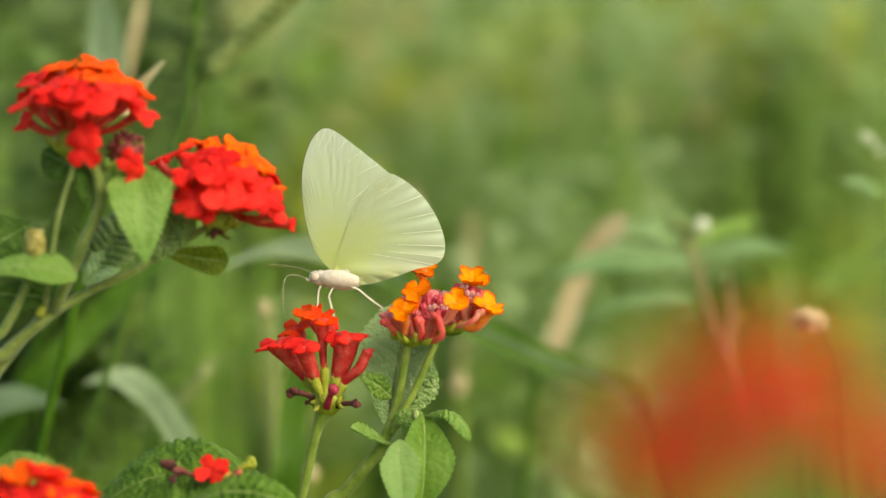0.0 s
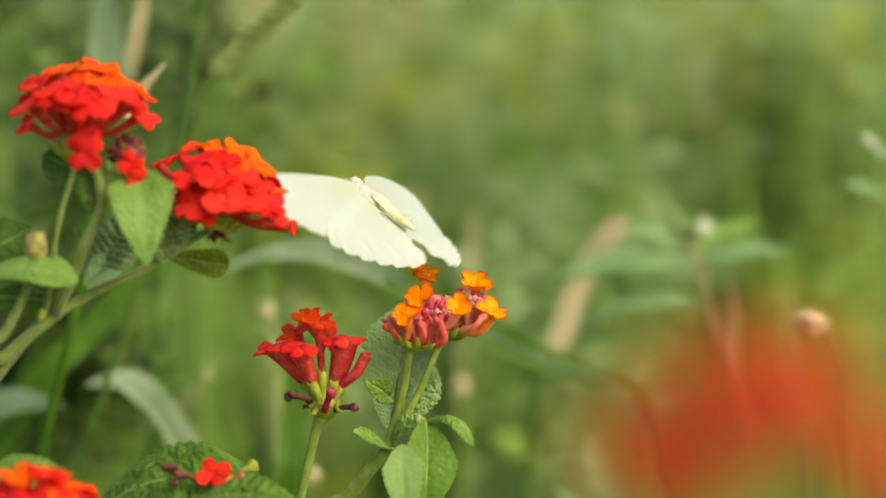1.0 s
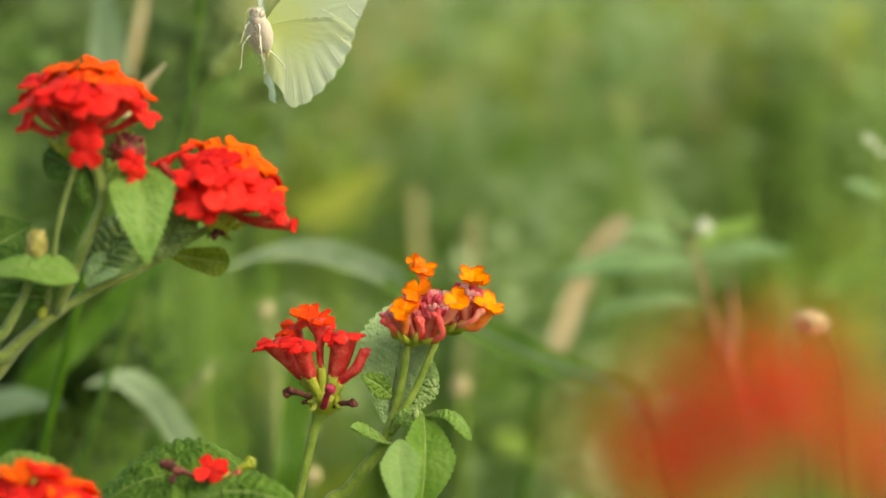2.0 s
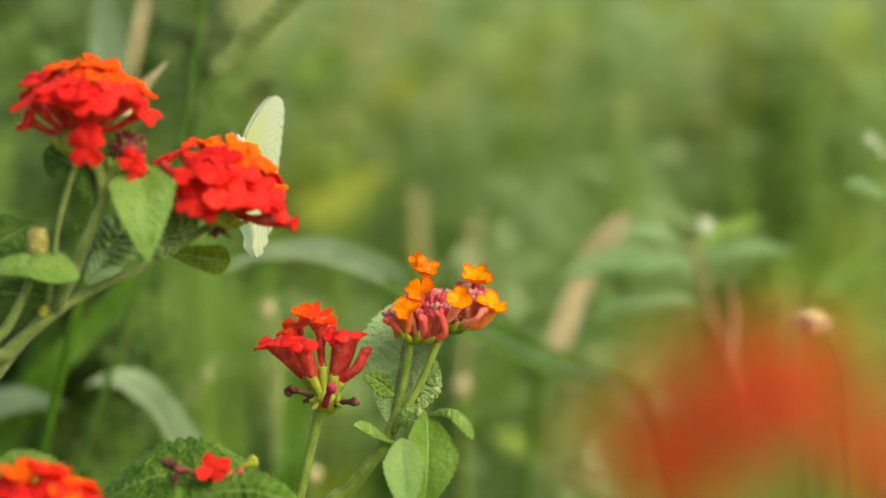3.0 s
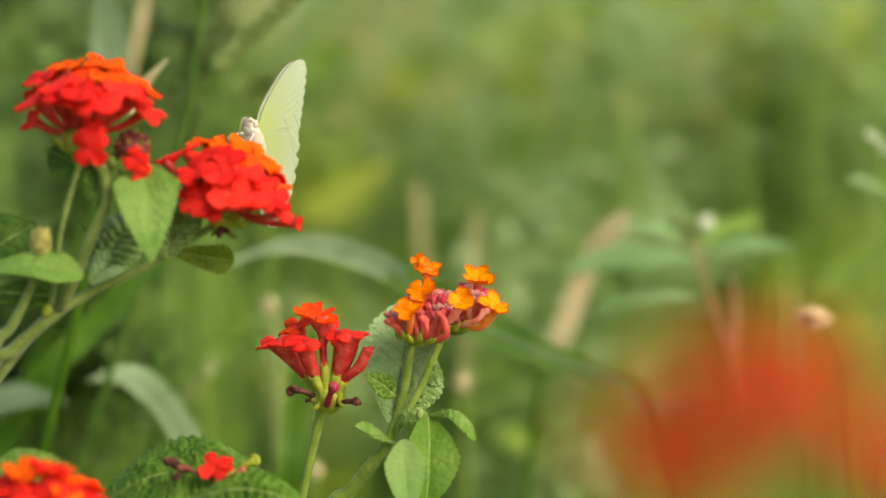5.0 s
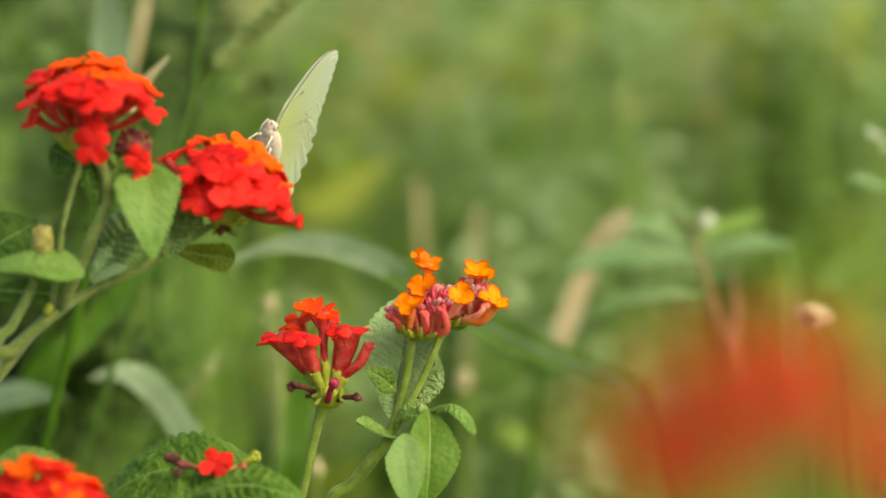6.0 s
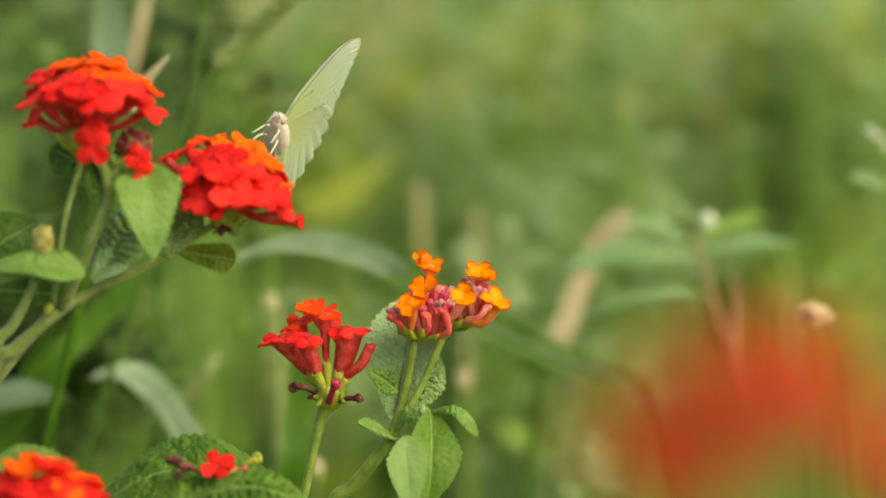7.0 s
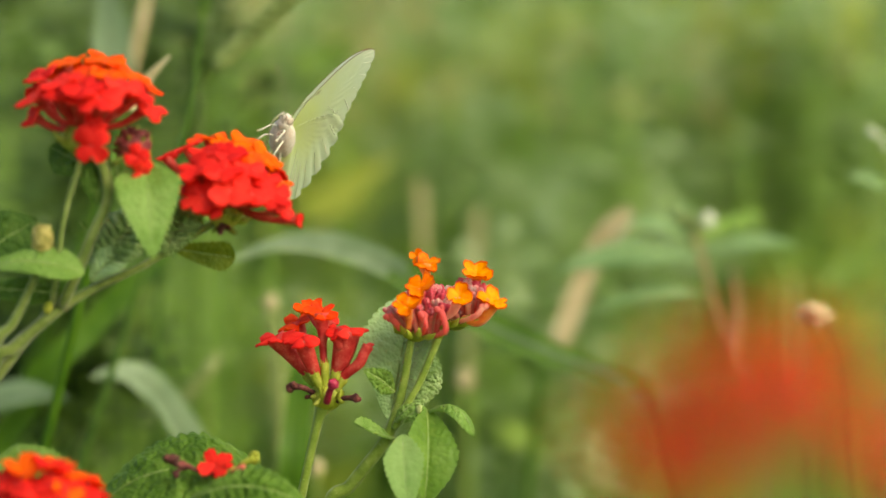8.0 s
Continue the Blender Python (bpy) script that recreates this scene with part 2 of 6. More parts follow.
def wing_material(name, base, mid, rim, lets_by):
    """Wing scales: the tint runs from the root outwards, with a fine scale grain."""
    m, n, l, b = nodes_of(name)
    co = n.new("ShaderNodeTexCoord")
    far = n.new("ShaderNodeVectorMath")
    far.operation = "LENGTH"
    l.new(co.outputs["Object"], far.inputs[0])
    blot = n.new("ShaderNodeTexNoise")
    blot.inputs["Scale"].default_value, blot.inputs["Detail"].default_value = 180, 6
    l.new(co.outputs["Object"], blot.inputs["Vector"])
    add = n.new("ShaderNodeMath")
    add.operation = "MULTIPLY_ADD"
    add.inputs[1].default_value = 26.0
    l.new(far.outputs["Value"], add.inputs[0])
    spread = n.new("ShaderNodeMath")
    spread.operation = "MULTIPLY_ADD"
    spread.inputs[1].default_value, spread.inputs[2].default_value = 0.5, -0.25
    l.new(blot.outputs["Fac"], spread.inputs[0])
    l.new(spread.outputs[0], add.inputs[2])
    ramp = n.new("ShaderNodeValToRGB")
    e = ramp.color_ramp.elements
    e[0].position, e[0].color = 0.06, (*base, 1)
    e[1].position, e[1].color = 0.92, (*rim, 1)
    e.new(0.4).color = (*mid, 1)
    l.new(add.outputs[0], ramp.inputs["Fac"])
    l.new(ramp.outputs["Color"], b.inputs["Base Color"])
    b.inputs["Roughness"].default_value = 0.6
    b.inputs["Specular IOR Level"].default_value = 0.25
    b.inputs["Sheen Weight"].default_value = 0.25
    grain = n.new("ShaderNodeTexNoise")
    grain.inputs["Scale"].default_value = 2500
    l.new(co.outputs["Object"], grain.inputs["Vector"])
    bp = n.new("ShaderNodeBump")
    bp.inputs["Strength"].default_value, bp.inputs["Distance"].default_value = 0.25, 0.0002
    l.new(grain.outputs["Fac"], bp.inputs["Height"])
    l.new(bp.outputs[0], b.inputs["Normal"])
    tr = n.new("ShaderNodeBsdfTranslucent")
    warm = n.new("ShaderNodeMix")
    warm.data_type, warm.blend_type = "RGBA", "MULTIPLY"
    warm.inputs["Factor"].default_value = 1.0
    l.new(ramp.outputs["Color"], warm.inputs["A"])
    warm.inputs["B"].default_value = (1.34, 1.39, 1.08, 1)
    l.new(warm.outputs["Result"], tr.inputs["Color"])
    ms = n.new("ShaderNodeMixShader")
    ms.inputs[0].default_value = lets_by
    l.new(b.outputs[0], ms.inputs[1])
    l.new(tr.outputs[0], ms.inputs[2])
    l.new(ms.outputs[0], n["Material Output"].inputs["Surface"])
    return m


WING_UNDER = wing_material("wing_underside", (0.60, 0.63, 0.33), (0.60, 0.63, 0.53), (0.64, 0.66, 0.70), 0.62)
WING_UPPER = wing_material("wing_upperside", (0.68, 0.70, 0.76), (0.71, 0.73, 0.86), (0.73, 0.75, 0.90), 0.62)


# ---- building blocks ----
class Shape:
    """Vertices, faces and a material slot per face."""

    def __init__(self):
        self.v, self.f, self.m = [], [], []

    def add(self, verts, faces, slot=0):
        k = len(self.v)
        self.v.extend(verts)
        self.f.extend(tuple(i + k for i in f) for f in faces)
        self.m.extend([slot] * len(faces))
        return self


def side_of(axis):
    axis = Vector(axis).normalized()
    ref = Vector((0, 0, 1)) if abs(axis.z) < 0.9 else Vector((1, 0, 0))
    a = axis.cross(ref).normalized()
    return a, axis.cross(a).normalized()


def bend(points, steps):
    """A smooth line along the points, easy on uneven spacing."""
    p = [Vector(q) for q in points]
    if len(p) == 2:
        return [p[0].lerp(p[1], i / steps) for i in range(steps + 1)]
    t = [0.0]
    for q, r in zip(p, p[1:]):
        t.append(t[-1] + max(1e-6, (r - q).length) ** 0.7)
    n = len(p)
    slope = []
    for i in range(n):
        lo, hi = max(0, i - 1), min(n - 1, i + 1)
        slope.append((p[hi] - p[lo]) / (t[hi] - t[lo]))
    out = []
    for i in range(steps + 1):
        x = i / steps * (n - 1)
        k = min(int(x), n - 2)
        u, d = x - k, t[k + 1] - t[k]
        out.append(p[k] * (2 * u ** 3 - 3 * u * u + 1) + slope[k] * d * (u ** 3 - 2 * u * u + u) + p[k + 1] * (3 * u * u - 2 * u ** 3) + slope[k + 1] * d * (u ** 3 - u * u))
    return out


def tube(shape, points, radii, steps=10, sides=7, slot=0, knobs=0.0):
    """A round rod along the points; radii in mm, spread evenly along it."""
    line = bend(points, steps)
    rings = []
    a, b = side_of(line[1] - line[0])
    for i, c in enumerate(line):
        ahead = (line[min(i + 1, steps)] - line[max(i - 1, 0)]).normalized()
        a = (a - ahead * a.dot(ahead)).normalized()
        b = ahead.cross(a)
        x = i / steps * (len(radii) - 1)
        k = min(int(x), len(radii) - 2) if len(radii) > 1 else 0
        r = radii[0] if len(radii) == 1 else radii[k] + (radii[k + 1] - radii[k]) * (x - k)
        r = r / 1000 * (1 + knobs * math.sin(i * 2.1))
        rings.append([c + (a * math.cos(q) + b * math.sin(q)) * r for q in (2 * math.pi * j / sides for j in range(sides))])
    verts = [v for ring in rings for v in ring] + [line[0], line[-1]]
    faces = [(i * sides + j, i * sides + (j + 1) % sides, (i + 1) * sides + (j + 1) % sides, (i + 1) * sides + j) for i in range(steps) for j in range(sides)]
    n = len(verts)
    faces += [((j + 1) % sides, j, n - 2) for j in range(sides)]
    faces += [(steps * sides + j, steps * sides + (j + 1) % sides, n - 1) for j in range(sides)]
    return shape.add(verts, faces, slot)


def egg(shape, centre, axis, length, width, rings=7, sides=9, slot=0, rough=0.0, taper=0.0):
    """A rounded lump, mm long and wide, with an uneven skin."""
    axis = Vector(axis).normalized()
    a, b = side_of(axis)
    c = Vector(centre)
    verts, faces = [c - axis * length / 2000], []
    for i in range(1, rings):
        q = math.pi * i / rings
        w = width / 2000 * math.sin(q) * (1 - taper * (1 - math.cos(q)) / 2)
        for j in range(sides):
            p = 2 * math.pi * j / sides
            k = 1 + rough * math.sin(3.1 * j + 1.7 * i + centre[0] * 900)
            verts.append(c - axis * math.cos(q) * length / 2000 + (a * math.cos(p) + b * math.sin(p)) * w * k)
    verts.append(c + axis * length / 2000)
    for j in range(sides):
        faces.append((0, 1 + (j + 1) % sides, 1 + j))
        for i in range(rings - 2):
            s = 1 + i * sides
            faces.append((s + j, s + (j + 1) % sides, s + sides + (j + 1) % sides, s + sides + j))
        s = 1 + (rings - 2) * sides
        faces.append((s + j, s + (j + 1) % sides, len(verts) - 1))
    return shape.add(verts, faces, slot)


ORIGIN = {}


def thing(name, origin, label, category, group=""):
    ob = new(name)
    ob.empty_display_size = 0.01
    ob.location = origin
    ORIGIN[ob] = Vector(origin)
    return tagged(ob, label, category, group)


def mesh_of(name, shape, mats, origin=(0, 0, 0)):
    me = bpy.data.meshes.new(name)
    o = Vector(origin)
    me.from_pydata([tuple(Vector(v) - o) for v in shape.v], [], shape.f)
    for m in mats:
        me.materials.append(m)
    me.polygons.foreach_set("material_index", shape.m)
    me.polygons.foreach_set("use_smooth", [True] * len(shape.f))
    me.update()
    return me


def part(name, shape, mats, parent, label="", pivot=None):
    """One mesh under a thing or a part; the shape is given in the world, the pivot becomes the mesh's own origin."""
    home = ORIGIN[parent]
    here = Vector(pivot) if pivot is not None else home
    ob = new(name, mesh_of(name, shape, mats if isinstance(mats, (list, tuple)) else [mats], here))
    ob.parent = parent
    ob.location = here - home
    ORIGIN[ob] = here
    if label:
        ob["label"] = label
    return ob


def stuff(name, shape, mats, label, category, kind="stuff"):
    return tagged(new(name, mesh_of(name, shape, mats)), label, category, "", kind)


rnd = random.Random(11)


# ---- lantana ----
def floret(parent, root, face, normal, mm=3.8, lobes=5, petal=RED, neck=TUBE_RED, cup=0.15, sag=None, neck_mm=(0.55, 0.6, 1.0), turn=None, wild=1.0, curl=0.0, thick=0.22, cleft=0.52, rim=None):
    """One trumpet-shaped floret: a curved neck from root to face, and a lobed limb at face looking along normal; curl bends the lobes' ends back."""
    root, face, normal = Vector(root), Vector(face), Vector(normal).normalized()
    s = Shape()
    mid = root.lerp(face, 0.55) - normal * 0.0012 + Vector((0, 0, sag if sag is not None else -0.0006))
    tube(s, [root, mid, face - normal * 0.0004], neck_mm, 9, 8, 0)
    a, b = side_of(normal)
    spin = turn if turn is not None else rnd.uniform(0, 6.28)
    around, rows = lobes * 8, (0.16, 0.34, 0.55, 0.75, 0.90, 1.0)
    verts = [face - normal * 0.0007]
    wob = [rnd.uniform(-0.22, 0.26) * wild for _ in range(lobes)]
    wide = [rnd.uniform(0.85, 1.12) for _ in range(lobes)]
    for r in rows:
        for j in range(around):
            q = 2 * math.pi * j / around
            k = int((q * lobes / (2 * math.pi) + 0.5)) % lobes
            notch = abs(math.cos(q * lobes / 2)) ** 0.5
            dent = 0.06 * max(0.0, math.cos(q * lobes)) ** 6
            reach = mm / 1000 * (1 - cleft + cleft * notch - dent) * wide[k]
            rr = reach * r * (1 - 0.10 * curl * r * r)
            lift = (cup * r * r * 0.8 + wob[k] * r * r - curl * r ** 4 * notch + 0.10 * math.sin(3 * q + spin) * r + 0.035 * wild * math.sin(11 * q + 2 * spin) * r ** 3) * mm / 1000
            lift -= 0.16 * (1 - notch) * r * mm / 1000
            verts.append(face + (a * math.cos(q + spin) + b * math.sin(q + spin)) * rr + normal * lift)
    faces = [(0, 1 + j, 1 + (j + 1) % around) for j in range(around)]
    for i in range(len(rows) - 1):
        for j in range(around):
            faces.append((1 + i * around + j, 1 + (i + 1) * around + j, 1 + (i + 1) * around + (j + 1) % around, 1 + i * around + (j + 1) % around))
    inner = len(faces) - around
    s.add(verts, faces[:inner], 1)
    s.add(verts, faces[inner:], 2 if rim else 1)
    # the underside lies a little lower and a rim joins the two, so that the limb has a body
    under = [v - normal * thick / 1000 for v in verts]
    s.add(under, [tuple(reversed(f)) for f in faces], 1)
    edge = 1 + (len(rows) - 1) * around
    s.add(verts[edge:] + under[edge:], [(j, around + j, around + (j + 1) % around, (j + 1) % around) for j in range(around)], 2 if rim else 1)
    return part("floret", s, [neck, petal, rim] if rim else [neck, petal], parent)


def seen(right, up, away):
    """A way in the world from one along the sight: to its right, upwards, away from the camera."""
    c, n = math.cos(radians(SIGHT)), math.sin(radians(SIGHT))
    return Vector((right, away * c + up * n, up * c - away * n))


def full_head(parent, centre, axis, rows, back, label, neck_mm):
    """A full flower head: each row gives a floret's place in mm from the centre (right, up, away), its facing (right, up, towards), its size in mm
    and its tone (0 red, 1 orange-red, 2 orange); back: florets on the far side, their distance out and their height in mm."""
    centre, axis = Vector(centre), Vector(axis).normalized()
    head = receptacle(parent, centre, axis, 6.5, 6.0, CALYX, label)
    petals = (RED, ORANGE_RED, ORANGE_DEEP)
    for right, up, away, nr, nu, nt, mm, tone in rows:
        face = centre + seen(right, up, away) / 1000
        out = (face - centre).normalized()
        normal = seen(nr, nu, -nt) + Vector((rnd.uniform(-0.08, 0.08), rnd.uniform(-0.08, 0.08), 0))
        floret(head, centre + out * 0.0030 + axis * 0.0008, face, normal, mm, rnd.choice((4, 5, 5)), petals[tone], TUBE_RED, rnd.uniform(0.0, 0.16), None, neck_mm, None, 0.45, rnd.uniform(0.0, 0.12), 0.4, 0.38)
    count, wide, high = back
    for i in range(count):
        q = math.pi * (0.20 + 0.60 * i / (count - 1))
        out = seen(math.cos(q), 0, math.sin(q))
        tier = i % 2
        face = centre + (out * wide * (1 - 0.35 * tier) + axis * high * (0.72 + 0.22 * tier)) / 1000
        floret(head, centre + out * 0.002 + axis * 0.001, face, axis + out * 0.5, 4.0, 5, petals[tier], TUBE_RED, 0.1, None, neck_mm, None, 0.6, 0.1, 0.4, 0.38)
    for i in range(8):
        q = 2 * math.pi * i / 8 + rnd.uniform(-0.2, 0.2)
        a, b = side_of(axis)
        out = a * math.cos(q) + b * math.sin(q)
        bract(head, centre - axis * 0.001 + out * 0.002, centre + out * 0.0055 - axis * rnd.uniform(-0.002, 0.0015), 0.8)
    return head


def crumpled_bud(parent, root, tip, mm, mats, label=""):
    """A closed bud: a neck and four overlapping folded lobes at its end."""
    root, tip = Vector(root), Vector(tip)
    way = (tip - root).normalized()
    a, b = side_of(way)
    s = Shape()
    tube(s, [root, root.lerp(tip, 0.5) - way.cross(a) * 0.0002, tip], (mm * 0.24, mm * 0.30, mm * 0.40), 6, 8)
    spin = rnd.uniform(0, 6.28)
    for k in range(4):
        q = spin + k * math.pi / 2
        out = a * math.cos(q) + b * math.sin(q)
        egg(s, tip + (out * 0.24 + way * (0.12 + 0.07 * k)) * mm / 1000, way * 0.8 + out * rnd.uniform(-0.9, 0.5), mm * rnd.uniform(0.7, 1.15), mm * rnd.uniform(0.34, 0.6), 8, 10, 1, 0.5)
    return part("bud", s, mats, parent, label)


def calyx_cup(parent, root, way, mm, width):
    """The toothed green cup from which a trumpet grows."""
    root, way = Vector(root), Vector(way).normalized()
    s = Shape()
    tube(s, [root - way * 0.0006, root + way * mm * 0.0005, root + way * mm / 1000], (width * 0.7, width * 0.95, width), 8, 12)
    a, b = side_of(way)
    for k in range(4):
        q = k * 1.57 + 0.4
        out = (a * math.cos(q) + b * math.sin(q)) * width / 1000
        tube(s, [root + way * mm * 0.0006 + out * 0.75, root + way * mm * 0.001 + out * 0.8, root + way * mm * 0.0012 + out * 0.86], (width * 0.30, width * 0.22, 0.05), 5, 6)
    return part("calyx", s, SEPAL, parent)


def receptacle(parent, centre, axis, length, width, mat=CALYX, label=""):
    s = Shape()
    egg(s, centre, axis, length, width, 8, 12, 0, 0.06, -0.35)
    return part("flower_head", s, mat, parent, label)


def bract(parent, root, tip, mm=0.9, mat=CALYX):
    s = Shape()
    r, t = Vector(root), Vector(tip)
    tube(s, [r, r.lerp(t, 0.55) + Vector((0, 0, -0.0004)), t], (mm * 0.6, mm, 0.15), 6, 6)
    return part("bract", s, mat, parent)


def dome_head(parent, centre, axis, radius, height, rings, top_lean, mm=3.8, label="", warm=0.80, speckle=1.0):
    """A full flower head: rings of florets on a dome, red at the rim and orange towards top_lean."""
    rnd.seed(int(radius * 100 + height * 7))
    centre, axis, top_lean = Vector(centre), Vector(axis).normalized(), Vector(top_lean).normalized()
    head = receptacle(parent, centre, axis, 7, 7, CALYX, label)
    a, b = side_of(axis)
    for n, polar in rings:
        shift = rnd.uniform(0, 6.28)
        for i in range(n):
            q = shift + 2 * math.pi * (i + rnd.uniform(-0.22, 0.22)) / n
            p = radians(polar + rnd.uniform(-7, 7))
            out = a * math.cos(q) + b * math.sin(q)
            face = centre + (out * math.sin(p) * radius + axis * (0.30 + 0.70 * math.cos(p)) * height) * rnd.uniform(0.93, 1.06) / 1000
            normal = (axis * (math.cos(p) * 0.6 + 1.0) + out * math.sin(p) * 0.75 + Vector((rnd.uniform(-0.25, 0.25), rnd.uniform(-0.25, 0.25), rnd.uniform(-0.2, 0.2)))).normalized()
            lean = (face - centre).normalized().dot(top_lean)
            petal = ORANGE_RED if lean > warm - rnd.uniform(0, 0.08) and rnd.random() < speckle else RED
            floret(head, centre + axis * 0.002 + out * 0.0022, face, normal, mm * rnd.uniform(0.85, 1.1), rnd.choice((4, 5, 5)), petal, TUBE_RED, rnd.uniform(-0.1, 0.3))
    for i in range(8):
        q = 2 * math.pi * i / 8 + rnd.uniform(-0.2, 0.2)
        out = a * math.cos(q) + b * math.sin(q)
        bract(head, centre - axis * 0.001 + out * 0.002, centre + out * 0.0065 - axis * rnd.uniform(-0.001, 0.0025), 0.9)
    return head


def leaf(parent, base, tip, normal, width, mat=LEAF, bow=0.0, fold=0.25, teeth=13, ribs=7, quilt=0.5, curl=0.0, widest=0.38, name="leaf", label="", droop=0.0, taper=1.9, rib=1.0):
    """A toothed, quilted lantana leaf: bow lifts its middle along the normal, fold lifts its halves, curl rolls the rim; mm throughout."""
    base, tip, normal = Vector(base), Vector(tip), Vector(normal).normalized()
    along = tip - base
    size = along.length
    normal = (normal - along.normalized() * normal.dot(along.normalized())).normalized()
    side = along.normalized().cross(normal)
    ns, nc = 110, 36
    s = Shape()
    verts = []

    def point(u, c):
        grow = (u / widest) ** 0.62 if u < widest else max(0.0, 1 - ((u - widest) / (1 - widest)) ** taper) ** 0.85
        half = width / 2000 * min(1.0, grow)
        half *= 1 + 2.0 / teeth * (abs(math.sin(math.pi * u * teeth)) ** 0.8 - 0.6) * abs(c) ** 4 * min(1, 5 * u)
        spine = base + along * u + normal * (bow / 1000 * 4 * u * (1 - u)) + Vector((0, 0, -droop / 1000 * u * u))
        warp = noise.noise(Vector((u * 5 + base.x * 300, c * 3, 7.0)))
        phase = u * ribs * 1.25 - abs(c) * 1.15 + 0.22 * warp + (0.25 if c < 0 else 0)
        pillow = abs(math.sin(math.pi * phase)) ** 0.7 * (1 - abs(c) ** 4) * min(1, 6 * abs(c))
        cell = Vector((u * size * 620 + base.x * 500, c * half * 620, base.z * 300))
        pillow = 0.6 * pillow + 0.9 * abs(noise.noise(cell)) ** 0.7 * (1 - abs(c) ** 6)
        wave = 0.35 * noise.noise(Vector((u * 3.1 + base.x * 90, c * 1.7, base.z * 70)))
        lift = 1.7 * quilt * pillow * math.sin(math.pi * min(1, u * 1.05)) + wave * width / 18
        rise = fold * abs(c) * half + curl / 1000 * c * c * abs(c) + lift / 1000
        return spine + side * (c * half) + normal * rise

    for i in range(ns + 1):
        for j in range(nc + 1):
            verts.append(point(0.004 + 0.992 * i / ns, -1 + 2 * j / nc))
    faces = [(i * (nc + 1) + j, i * (nc + 1) + j + 1, (i + 1) * (nc + 1) + j + 1, (i + 1) * (nc + 1) + j) for i in range(ns) for j in range(nc)]
    s.add(verts, faces)
    s.add([v - normal * 0.00025 for v in verts], [tuple(reversed(f)) for f in faces])
    ob = part(name, s, mat, parent, label)
    vein = Shape()
    tube(vein, [point(u, 0) + normal * 0.00002 for u in (0.0, 0.25, 0.5, 0.75, 0.97)], tuple(rib * k for k in (0.34, 0.28, 0.2, 0.08)), 14, 6)
    part("midrib", vein, MIDRIB, ob)
    return ob


def stem(parent, points, radii, steps=24, mat=STEM, name="stem", label="", hairs=0):
    s = Shape()
    tube(s, points, radii, steps, 9)
    line = bend(points, 60)
    for _ in range(hairs):
        i = rnd.randrange(4, 56)
        a, b = side_of(line[i + 1] - line[i])
        q = rnd.uniform(0, 6.28)
        out = a * math.cos(q) + b * math.sin(q)
        r = radii[0] / 1000 * 0.7
        tube(s, [line[i] + out * r, line[i] + out * (r + rnd.uniform(0.0006, 0.0012))], (0.05, 0.015), 1, 3)
    return part(name, s, mat, parent, label)


def sway(root, rows):
    """A plant leans about its foot: mm by which its top goes to the side and up."""
    foot = ORIGIN[root].copy()
    walk(root, [(t, pose(foot.x, foot.y, foot.z + up / 1000, 0, math.degrees(aside / 750), 0)) for t, aside, up in rows])


TO_EYE = Vector((0, -0.99, 0.14))

# ---- ground and meadow ----
def ground_sheet():
    s = Shape()
    n = 60
    xs = [(-1 if i < n / 2 else 1) * (abs(i - n / 2) / (n / 2)) ** 3 * 900 for i in range(n + 1)]
    verts = [(x, y, -0.004 + 0.03 * noise.noise(Vector((x * 0.7, y * 0.7, 0))) - (0.03 if math.hypot(x, y) < 60 else 0)) for y in xs for x in xs]
    faces = [(i * (n + 1) + j, i * (n + 1) + j + 1, (i + 1) * (n + 1) + j + 1, (i + 1) * (n + 1) + j) for i in range(n) for j in range(n)]
    s.add(verts, faces)
    return stuff("ground", s, [SOIL], "grassy meadow soil with moss and dry litter", "ground", "structure")


def blade_of(s, foot, top, lean, width, steps=6, slot=0, crease=0.12):
    """A grass blade from its foot, that rises to top metres and leans over."""
    foot, lean = Vector(foot), Vector(lean)
    side = Vector((lean.y, -lean.x, 0))
    side = side.normalized() if side.length > 1e-6 else Vector((1, 0, 0))
    twist = rnd.uniform(-0.9, 0.9)
    verts = []
    for i in range(steps + 1):
        u = i / steps
        c = foot + Vector((0, 0, top)) * (u - 0.25 * u * u * lean.length / max(top, 0.05)) + lean * u ** 2.2
        w = width / 2000 * (0.55 + 0.9 * u * (1 - u)) * (1 - u ** 4)
        d = (side * math.cos(twist * u) + Vector((0, 0, 1)).cross(side) * math.sin(twist * u)) * w
        verts += [c - d, c + Vector((0, 0, -w * crease)), c + d]
    faces = []
    for i in range(steps):
        k = i * 3
        faces += [(k, k + 1, k + 4, k + 3), (k + 1, k + 2, k + 5, k + 4)]
    s.add(verts, faces, slot)


